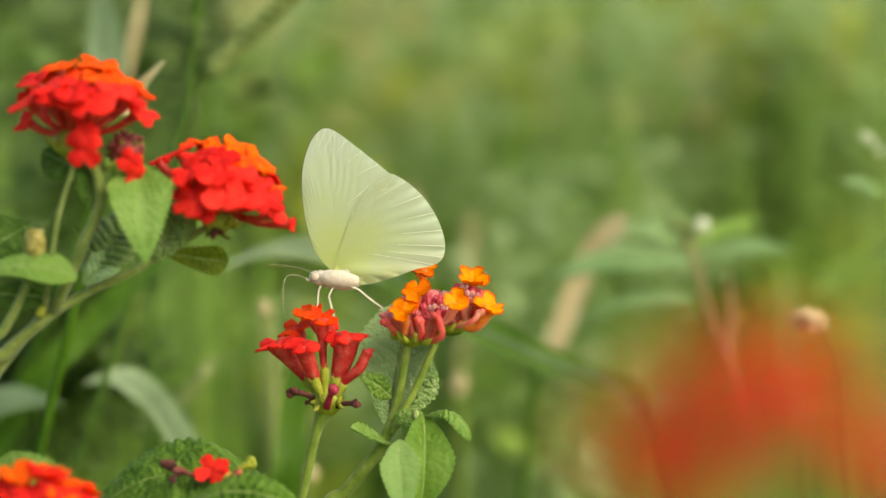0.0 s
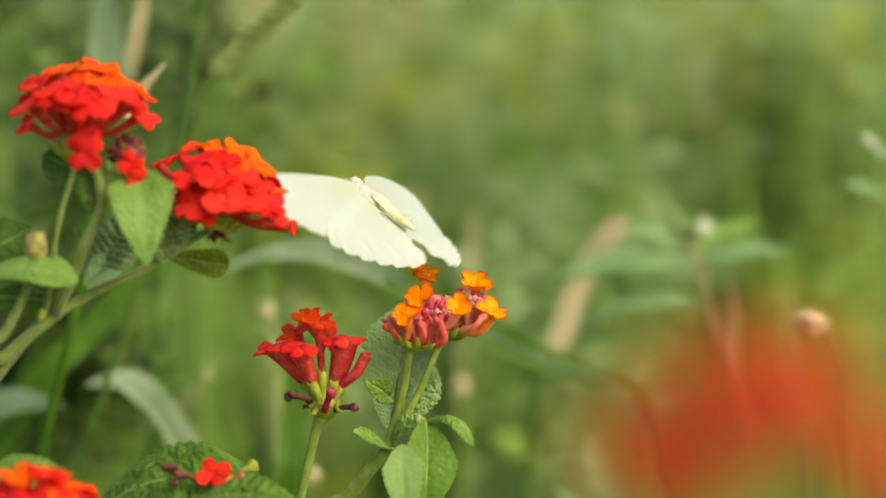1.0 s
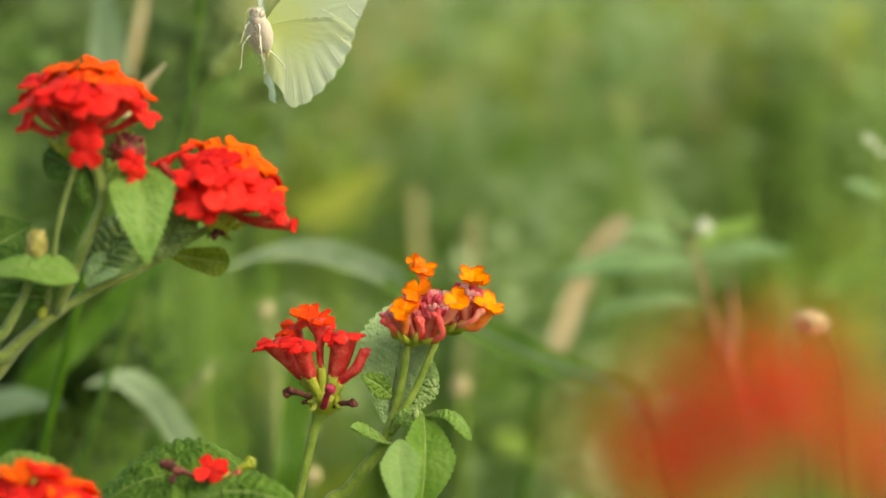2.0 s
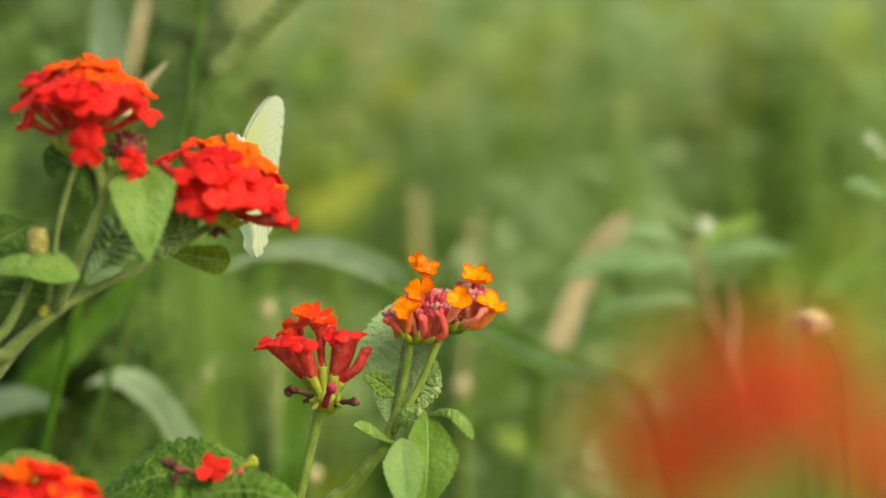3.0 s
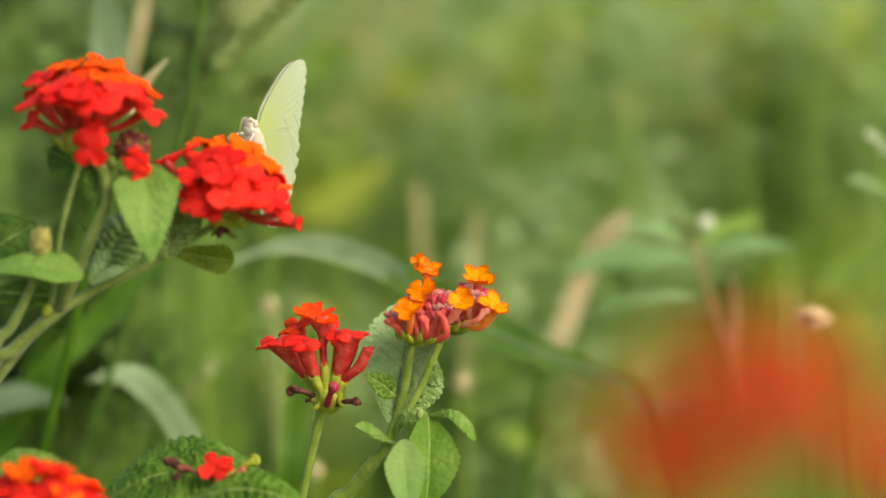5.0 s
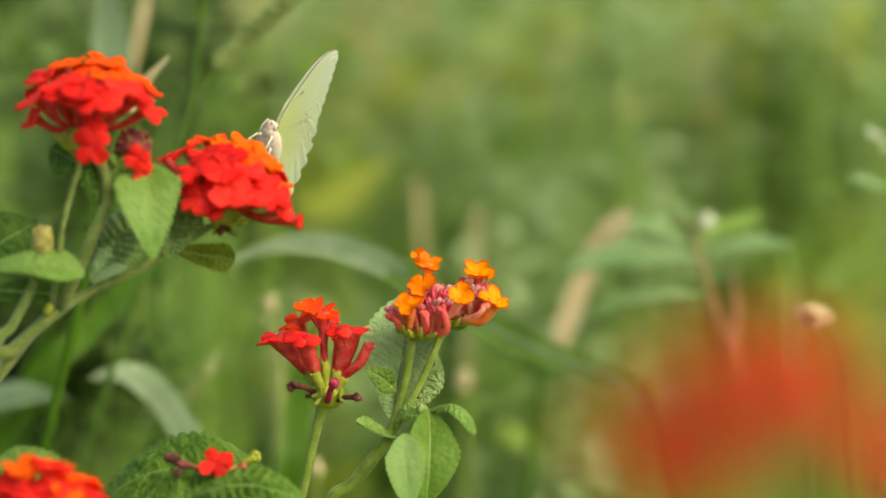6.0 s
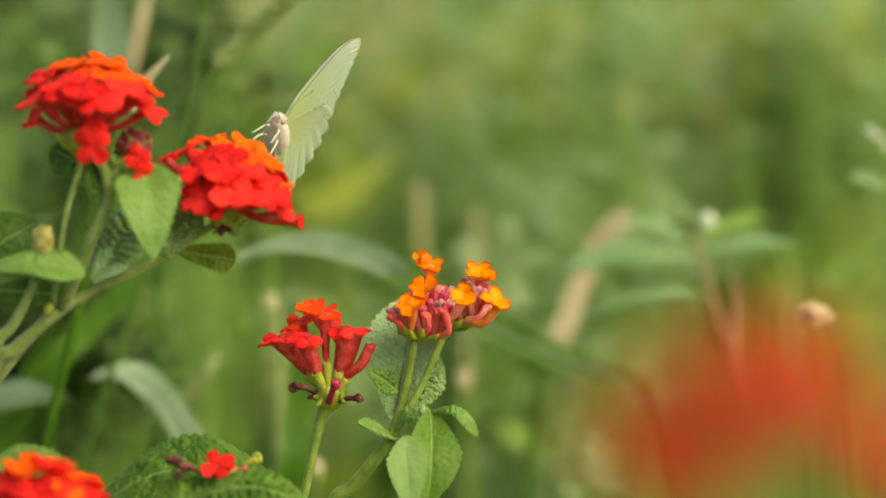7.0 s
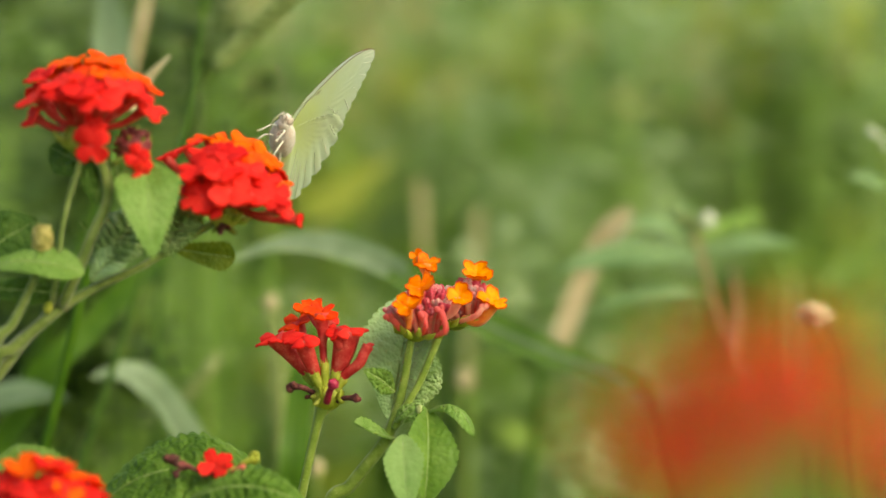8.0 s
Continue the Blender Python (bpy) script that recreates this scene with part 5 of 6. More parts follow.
def seed_pod():
    foot = Vector((0.15, 0.11, 0.0))
    p = thing("dry_weed", foot, "dry weed stalk with a papery straw-coloured seed head", "plant")
    stem(p, [foot, (0.13, 0.1, 0.45), (0.1027, 0.1215, 0.6802), (0.1009, 0.1239, 0.6975), (0.0983, 0.1253, 0.7076), (0.0961, 0.1259, 0.7119)], (0.6, 0.5, 0.35, 0.35), 24, LEAF_DARK)
    s = Shape()
    egg(s, (0.0951, 0.1262, 0.7136), (-0.6, 0, 0.4), 7.5, 5.4, 8, 10, 0, 0.12)
    h = part("seed_head", s, DRY_SEED, p)
    for k in range(16):
        q = k * 2.4
        a = Vector((0.0951, 0.1262, 0.7136))
        bract(h, a, a + Vector((math.cos(q) * 0.0052 - 0.001, math.sin(2.2 * k) * 0.003, math.sin(q) * 0.0034)), 0.9, DRY_SEED)
    return p


def seed_tip(name, foot, points, mm_, mat, label):
    """A thin stalk that carries one small fuzzy seed head."""
    p = thing(name, foot, label, "plant", "seed heads")
    stem(p, [foot] + points, (0.6, 0.4, 0.3), 20, STEM, "stalk")
    s = Shape()
    top = Vector(points[-1])
    egg(s, top, (0.1, 0, 1), mm_ * 1.4, mm_, 7, 9, 0, 0.15)
    h = part("seed_head", s, mat, p)
    for k in range(14):
        q, z = k * 2.4, 1 - 2 * (k + 0.5) / 14
        out = Vector((math.cos(q) * math.sqrt(1 - z * z), math.sin(q) * math.sqrt(1 - z * z), z))
        bract(h, top + out * mm_ * 0.0003, top + out * mm_ * 0.0008, mm_ * 0.12, mat)
    return p


def edge_weed():
    foot = Vector((0.16, 0.2, 0.0))
    p = thing("weed", foot, "slender weed with pale leaves and tiny whitish buds", "plant")
    stem(p, [foot, (0.155, 0.19, 0.45), (0.1286, 0.1855, 0.7050), (0.1242, 0.1891, 0.7300), (0.1216, 0.1908, 0.7424), (0.1194, 0.1923, 0.7534)], (1.2, 0.9, 0.7, 0.5), 24, STEM)
    leaf(p, (0.1232, 0.1901, 0.7378), (0.1102, 0.1858, 0.7427), (0, -0.6, 0.8), 6, WEED, 1.5, 0.1, 9, 5, 0.3)
    leaf(p, (0.1235, 0.1904, 0.7393), (0.1358, 0.1960, 0.7434), (0, -0.6, 0.8), 6, WEED, 1.5, 0.1, 9, 5, 0.3)
    for c in ((0.1191, 0.1903, 0.7536), (0.1216, 0.1919, 0.7506), (0.1169, 0.1885, 0.7550)):
        s = Shape()
        egg(s, c, (0, 0, 1), 2.6, 2.2, 7, 9, 0, 0.15)
        part("white_flower", s, WHITE_BUD, p)
    return p


def meadow_things():
    seed_tip("seed_stalk", (0.01, 0.26, 0), [(0.008, 0.25, 0.4), (0.0057, 0.2279, 0.6470), (0.0047, 0.2320, 0.6766)], 5.0, DRY_SEED, "thin stalk with a tan seed head")
    seed_tip("seed_stalk", (-0.07, 0.2, 0), [(-0.066, 0.2, 0.4), (-0.0467, 0.1628, 0.6870), (-0.0485, 0.1661, 0.7105)], 3.4, DRY_SEED, "thin stalk with a small tan seed head")
    seed_tip("seed_stalk", (-0.045, 0.2, 0), [(-0.044, 0.2, 0.4), (-0.0350, 0.1573, 0.6474), (-0.0359, 0.1599, 0.6660)], 3.4, DRY_SEED, "short stalk with a pale seed head")
    seed_tip("seed_stalk", (-0.12, 0.2, 0), [(-0.115, 0.2, 0.4), (-0.0663, 0.1594, 0.6626), (-0.0648, 0.1637, 0.6930)], 3.0, SEED, "short stalk with a green seed head")
    g = "broad grass blades"
    # one pale blade; dark green on its lower length paints the shading there
    ribbon_plant("sedge", [(0.11, 0.2, 0), (0.105, 0.19, 0.45), (0.0563, 0.1640, 0.6812), (0.0408, 0.1635, 0.6915), (0.0254, 0.1624, 0.6983), (0.0101, 0.1624, 0.7053), (-0.0052, 0.1617, 0.7148), (-0.0189, 0.1608, 0.7229), (-0.0332, 0.1585, 0.7279), (-0.0466, 0.1555, 0.7280), (-0.0583, 0.1499, 0.7242)], 7.0, BLADE, "arching pale grass blade, its shaded lower length painted dark green", "plant", 0.1, g, root_share=0.3, start=0.22, shade_mat=BLADE_GREEN, shade_share=0.66)
    ribbon_plant("sedge", [(-0.04, 0.13, 0), (-0.05, 0.11, 0.45), (-0.0644, 0.1541, 0.6607), (-0.0683, 0.1555, 0.6710), (-0.0730, 0.1549, 0.6811), (-0.0794, 0.1531, 0.6898), (-0.0868, 0.1497, 0.6944), (-0.0948, 0.1436, 0.6940)], 8.0, BLADE, "pale grey-green grass blade curling over", "plant", 0.08, g, face=(0.15, -0.85, 0.5), start=0.3)
    ribbon_plant("sedge", [(-0.24, 0.2, 0), (-0.22, 0.19, 0.5), (-0.1126, 0.1729, 0.6866), (-0.0986, 0.1750, 0.7020), (-0.0846, 0.1771, 0.7166), (-0.0724, 0.1805, 0.7264)], 7, BLADE_GREEN, "fresh green slanting grass blade", "plant", 0.05, g)
    ribbon_plant("sedge", [(-0.05, 0.22, 0), (-0.05, 0.20, 0.45), (-0.0421, 0.1590, 0.6596), (-0.0413, 0.1615, 0.6778), (-0.0390, 0.1637, 0.6930), (-0.0344, 0.1658, 0.7082)], 8, BLADE_GREEN, "upright green grass blade", "plant", 0.05, g)
    ribbon_plant("sedge", [(-0.2, 0.26, 0), (-0.19, 0.24, 0.5), (-0.0948, 0.2012, 0.7444), (-0.0940, 0.2043, 0.7666), (-0.0956, 0.2065, 0.7824), (-0.0964, 0.2092, 0.8013)], 11, BLADE, "pale upright grass blade", "plant", 0.05, g, start=0.6)
    ribbon_plant("straw_stalk", [(0.0, 0.28, 0), (0.005, 0.28, 0.4), (0.0274, 0.2434, 0.6713), (0.0320, 0.2450, 0.6822), (0.0367, 0.2466, 0.6940), (0.0405, 0.2480, 0.7041), (0.0443, 0.2472, 0.7129), (0.0487, 0.2452, 0.7200), (0.0549, 0.2429, 0.7252)], 6.8, STRAW, "dry beige folded grass blade", "plant", 0.75, "dry grass blades", root_share=0.2, start=0.42)
    ribbon_plant("straw_stalk", [(-0.2, 0.27, 0), (-0.18, 0.26, 0.45), (-0.1008, 0.2502, 0.7339), (-0.0954, 0.2547, 0.7658), (-0.0918, 0.2570, 0.7826), (-0.0886, 0.2594, 0.7994)], 2.6, STRAW, "thin straw-coloured dry stalk", "plant", 0.2, "dry grass blades", root_share=0.2, start=0.6)
    ribbon_plant("straw_stalk", [(-0.15, 0.12, 0), (-0.14, 0.11, 0.5), (-0.0832, 0.0697, 0.7430), (-0.0779, 0.0729, 0.7655), (-0.0725, 0.0744, 0.7767), (-0.0655, 0.0715, 0.7845)], 3.0, STRAW, "short dry grass tip", "plant", 0.2, "dry grass blades", root_share=0.1, start=0.7)
    grass_spike([(-0.16, 0.2, 0), (-0.15, 0.18, 0.5), (-0.0728, 0.1912, 0.7456), (-0.0625, 0.1195, 0.7736), (-0.0515, 0.1159, 0.7845), (-0.0357, 0.1130, 0.7995)], 0.6, "leaning grass stalk with a pale seed spike", 70, 0.30, 2.8, SEED)
    grass_spike([(-0.15, 0.14, 0), (-0.14, 0.13, 0.5), (-0.0661, 0.1181, 0.7638), (-0.0632, 0.1206, 0.7821), (-0.0618, 0.1224, 0.7948), (-0.0615, 0.1242, 0.8075)], 0.9, "dark upright grass stalk", 30, 0.25, 2.0, LEAF_DARK, LEAF_DARK)
    grass_spike([(-0.14, 0.2, 0), (-0.135, 0.19, 0.4), (-0.0810, 0.1812, 0.6738), (-0.0813, 0.1842, 0.6956), (-0.0804, 0.1864, 0.7112), (-0.0786, 0.1891, 0.7300)], 1.1, "dark green upright grass stalk", 20, 0.2, 2.0, LEAF_DARK, LEAF_DARK)
    grass_spike([(-0.06, 0.14, 0), (-0.055, 0.13, 0.4), (-0.0471, 0.1790, 0.6582), (-0.0476, 0.1816, 0.6769), (-0.0482, 0.1838, 0.6925), (-0.0498, 0.1862, 0.7097)], 0.3, "thin grass stalk with loose pale seeds", 40, 0.62, 2.7, SEED)
    grass_spike([(0.0, 0.48, 0), (0.0, 0.45, 0.3), (0.0063, 0.4057, 0.6190), (0.0057, 0.4088, 0.6412), (0.0094, 0.4142, 0.6796), (0.0104, 0.4176, 0.7039)], 1.0, "pale grass spike standing in the meadow", 40, 0.4, 2.2, DRY_SEED)
    grass_spike([(-0.02, 0.5, 0), (-0.02, 0.47, 0.3), (-0.0092, 0.4410, 0.6543), (-0.0097, 0.4445, 0.6793), (-0.0103, 0.4468, 0.6959), (-0.0113, 0.4489, 0.7105)], 1.0, "pale grass spike standing in the meadow", 30, 0.35, 2.2, DRY_SEED)

    grass_spike([(-0.09, 0.2, 0), (-0.088, 0.19, 0.45), (-0.0764, 0.1761, 0.6740), (-0.0726, 0.1772, 0.6818), (-0.0683, 0.1781, 0.6880), (-0.0636, 0.1789, 0.6934)], 0.4, "leaning grass stalk with sparse pale seeds", 26, 0.4, 2.2, SEED)
    ribbon_plant("sedge", [(-0.25, 0.2, 0), (-0.23, 0.19, 0.4), (-0.1422, 0.1711, 0.6743), (-0.1286, 0.1702, 0.6817), (-0.1167, 0.1686, 0.6849), (-0.1041, 0.1645, 0.6844)], 8.0, BLADE, "pale grass blade lying almost level", "plant", 0.1, g, face=(0.0, -0.8, 0.6), start=0.35)


def olive_blade():
    ribbon_plant("sedge", [(-0.12, 0.58, 0), (-0.11, 0.57, 0.3), (-0.0794, 0.5112, 0.6512), (-0.0592, 0.5162, 0.6867), (-0.0413, 0.5178, 0.6978), (-0.0211, 0.5198, 0.7123)], 13, OLIVE, "olive-yellow broad grass blade", "plant", 0.1, "broad grass blades", root_share=0.2, start=0.64)


def scattered_blades():
    r = random.Random(5)
    for k in range(18):
        w = r.uniform(0.9, 1.7)
        half = 0.16 * (0.59 + w)
        x, lean = r.uniform(-1, 1) * half * 1.1, r.uniform(-0.16, 0.16)
        top = 0.80 - 0.14 * w + r.uniform(-0.13, 0.05) * (1 + w)
        ribbon_plant("sedge", [(x - lean * 2.4, w, 0), (x - lean * 1.6, w, top * 0.4), (x - lean * 0.6, w, top * 0.8), (x, w, top), (x + lean * 0.8, w - 0.02, top + 0.06)], r.uniform(7, 12), r.choice((BLADE, BLADE_GREEN, PALE, MIDGREEN, MIDGREEN)), "slender meadow grass blade behind the flowers", "plant", 0.1, "meadow blades", root_share=0.3)


# ---- butterfly: head towards -x, back towards +z, its left side towards -y; built about its thorax ----
FORE = ((-2, 0), (-30, -30), (-47, -70), (-57, -115), (-61, -155), (-59, -190), (-50, -223), (-37, -245), (-22, -254), (-5, -249), (25, -229), (60, -203), (98, -172), (106, -152), (92, -112), (48, -45), (8, 2))
HIND = ((2, 3), (8, -40), (28, -102), (58, -155), (90, -177), (125, -163), (155, -137), (178, -105), (192, -73), (196, -45), (190, -27), (175, -17), (145, -9), (110, 5), (60, 20), (20, 20))
WING_UNIT = 0.0001192


def outline(points, n):
    pts = [Vector((x * WING_UNIT, 0, -z * WING_UNIT)) for x, z in points]
    return bend(pts + [pts[0]], n)[:-1]


def wing(parent, name, points, hinge, sidewards, veins, label):
    """A thin cambered wing with an underside, an upper side, ridged veins and, on a forewing, a dark front edge."""
    n, rows = 168, 14
    rim = outline(points, n)
    s = Shape()

    fan = Vector((-0.0089, 0, 0.0131)) if name == "forewing" else Vector((-0.0070, 0, 0.0062))

    def camber(here, near_rim):
        far = min(1.0, here.length / 0.031)
        ray = here - fan
        q = math.atan2(ray.x, ray.z)
        ridge = math.sin(q * 50) + 0.35 * math.sin(q * 100 + 0.9)
        ripple = (0.00017 if name == "forewing" else 0.00036) * ridge * near_rim ** 3 * min(1.0, max(0.0, q * 5 - 1.2)) * min(1, far * 1.5)
        belly = 0.0009 * math.exp(-((here.z - 0.0002) / 0.0017) ** 2) * min(1, max(0, here.x / 0.004)) if name == "hindwing" else 0
        return Vector((0, sidewards * (0.0002 * math.sin(math.pi * far) + belly) - ripple, 0))

    def at(p, u, off):
        return p * u + camber(p * u, u) + Vector((0, sidewards * off, 0))

    def along_fan(p, u, off):
        here = fan.lerp(p, u)
        return here + camber(here, u) + Vector((0, sidewards * off, 0))

    for slot, off in ((0, 0.00005), (1, -0.00005)):
        verts = [Vector((0, sidewards * off, 0))]
        for i in range(1, rows + 1):
            for p in rim:
                verts.append(at(p, i / rows, off))
        faces = [(0, 1 + j, 1 + (j + 1) % n) for j in range(n)]
        for i in range(rows - 1):
            for j in range(n):
                k = 1 + i * n
                faces.append((k + j, k + n + j, k + n + (j + 1) % n, k + (j + 1) % n))
        s.add(verts, faces, slot)
    home = ORIGIN[parent]
    ob = new(name, mesh_of(name, s, [WING_UNDER, WING_UPPER]))
    ob.parent = parent
    ob["label"] = label
    ORIGIN[ob] = Vector((0, 0, 0))
    for j, start in veins:
        v = Shape()
        p = rim[2 * j]
        tube(v, [along_fan(p, start + 0.2 + (0.795 - start) * k / 8, 0.00008) for k in range(9)], (0.04, 0.10, 0.11), 10, 5)
        part("vein", v, VEIN, ob)
    if name == "forewing":
        v = Shape()
        tube(v, [at(p, 1.003, 0) for p in rim[4:92:2]], (0.03, 0.06, 0.08, 0.085, 0.075, 0.03), 44, 5)
        part("wing_edge", v, COSTA, ob, "dark brown front edge")
    return ob


def butterfly():
    b = thing("butterfly", (0, 0, 0), "pale yellow-green butterfly with veined wings", "butterfly")
    mm = lambda x, y, z: Vector((x, y, z)) / 1000
    s = Shape()
    egg(s, mm(1.2, 0, -1.0), (1, 0, -0.08), 9.4, 4.2, 14, 18, 0, 0.09)
    egg(s, mm(2.4, 0, -0.2), (1, 0, 0.12), 6.0, 3.4, 12, 16, 0, 0.12)
    for y in (-0.9, 0.9):
        egg(s, mm(1.2, y, -0.9), (1, 0, -0.05), 8.8, 3.8, 12, 16, 0, 0.12)
    for _ in range(420):
        q, x = rnd.uniform(0, 6.28), rnd.uniform(-3.2, 5.6)
        wide = 1.98 * math.sqrt(max(0.0, 1 - ((x - 1.2) / 4.8) ** 2))
        out = Vector((0, math.cos(q), math.sin(q)))
        foot = mm(x, 0, -1.0) + out * wide / 1000
        tube(s, [foot, foot + (out * 0.5 + Vector((rnd.uniform(0.3, 1.0), 0, 0))) * rnd.uniform(0.0005, 0.0011)], (0.05, 0.015), 1, 3)
    part("thorax", s, FUZZ, b, "furry pinkish-white thorax")
    s = Shape()
    tube(s, [mm(3.4, 0, -0.5), mm(7, 0, 0.2), mm(11, 0, 0.9), mm(14.5, 0, 1.4)], (1.3, 1.15, 0.95, 0.35), 16, 12, knobs=0.035)
    part("abdomen", s, ABDOMEN, b, "slim cream abdomen")
    s = Shape()
    egg(s, mm(-3.7, 0, -0.6), (1, 0, 0.1), 2.9, 2.7, 10, 14, 0, 0.12)
    egg(s, mm(-2.6, 0, -0.8), (1, 0, 0), 3.4, 3.3, 9, 12, 0, 0.14)
    head = part("head", s, FUZZ, b)
    for y in (-1.1, 1.1):
        s = Shape()
        egg(s, mm(-3.9, y * 1.0, -0.5), (0, 1, 0), 1.2, 1.9, 8, 12)
        part("eye", s, EYE_GREEN, head, "dull beige compound eye")
        s = Shape()
        tube(s, [mm(-4.9, y * 0.5, -1.2), mm(-5.4, y * 0.5, -1.2), mm(-5.8, y * 0.4, -1.0)], (0.4, 0.32, 0.12), 6, 7)
        part("palp", s, FUZZ, head)
        s = Shape()
        k = y / 1.1
        tube(s, [mm(-4.8, k * 0.6, 0.5), mm(-7.4, k * 1.9, 1.3), mm(-10.0, k * 3.5, 1.7), mm(-12.2, k * 4.9, 1.9)], (0.05, 0.035, 0.035), 12, 6)
        feeler = part("antenna", s, ANTENNA, head)
        s = Shape()
        tube(s, [mm(-12.0, k * 4.8, 1.9), mm(-13.0, k * 5.4, 1.8), mm(-13.7, k * 5.8, 1.8)], (0.05, 0.11, 0.07), 6, 6)
        part("antenna_club", s, ANTENNA_TIP, head)
    s = Shape()
    tube(s, [mm(-5.6, 0, -0.9), mm(-8.6, 0, -0.2), mm(-10.2, 0, -1.2), mm(-10.5, 0, -4.5), mm(-10.3, 0, -8.5)], (0.14, 0.13, 0.1), 16, 6)
    tongue = part("proboscis", s, ANTENNA, head, "thin dark proboscis", pivot=mm(-5.6, 0, -0.9))
    legs = ((-2.6, (-3.0, 1.7, -3.4), (-3.2, 2.3, -6.8)), (0.6, (-0.8, 2.2, -4.6), (0.6, 2.9, -9.6)), (3.6, (7.0, 2.6, -4.2), (10.6, 3.2, -6.8)))
    legs_made = []
    for side in (-1, 1):
        for x, knee, toe in legs:
            s = Shape()
            tube(s, [mm(x, side * 1.1, -2.4), mm((x + knee[0]) / 2, side * 1.5, -2.9), mm(knee[0], side * knee[1], knee[2])], (0.24, 0.19, 0.16), 8, 7)
            tube(s, [mm(knee[0], side * knee[1], knee[2]), mm((knee[0] + toe[0]) / 2, side * (knee[1] + toe[1]) / 2, (knee[2] + toe[2]) / 2), mm(*(toe[0], side * toe[1], toe[2])), mm(toe[0] - 0.8, side * toe[1], toe[2] - 0.4)], (0.16, 0.13, 0.10, 0.06), 9, 6)
            legs_made.append(part("leg", s, LIMB_PALE, b, "thin cream leg", pivot=mm(x, side * 1.1, -2.4)))
    wings = {}
    for side, tag in ((-1, "near"), (1, "far")):
        wings[tag] = (wing(b, "forewing", FORE, None, side, ((36, 0.5), (40, 0.52), (44, 0.55), (48, 0.58), (52, 0.56), (56, 0.52), (60, 0.46), (64, 0.4)), "broad rounded pale forewing"),
                      wing(b, "hindwing", HIND, None, side, ((20, 0.3), (26, 0.5), (31, 0.5), (36, 0.52), (41, 0.5), (46, 0.45), (51, 0.4), (57, 0.3)), "rounded yellow-green hindwing"))
        # the hindwing lies outside the closed forewing
    return b, wings, legs_made, tongue


def body_pose(place, tail, back):
    """tail and back: directions as (right, up, away) of the line of sight."""
    def turned(d):
        r, u, a = d
        c, s = math.cos(radians(SIGHT)), math.sin(radians(SIGHT))
        return Vector((r, a * c + u * s, u * c - a * s))
    x = turned(tail).normalized()
    z = turned(back)
    z = (z - x * z.dot(x)).normalized()
    y = z.cross(x)
    m = Matrix((x, y, z)).transposed().to_4x4()
    m.translation = Vector(place)
    return m


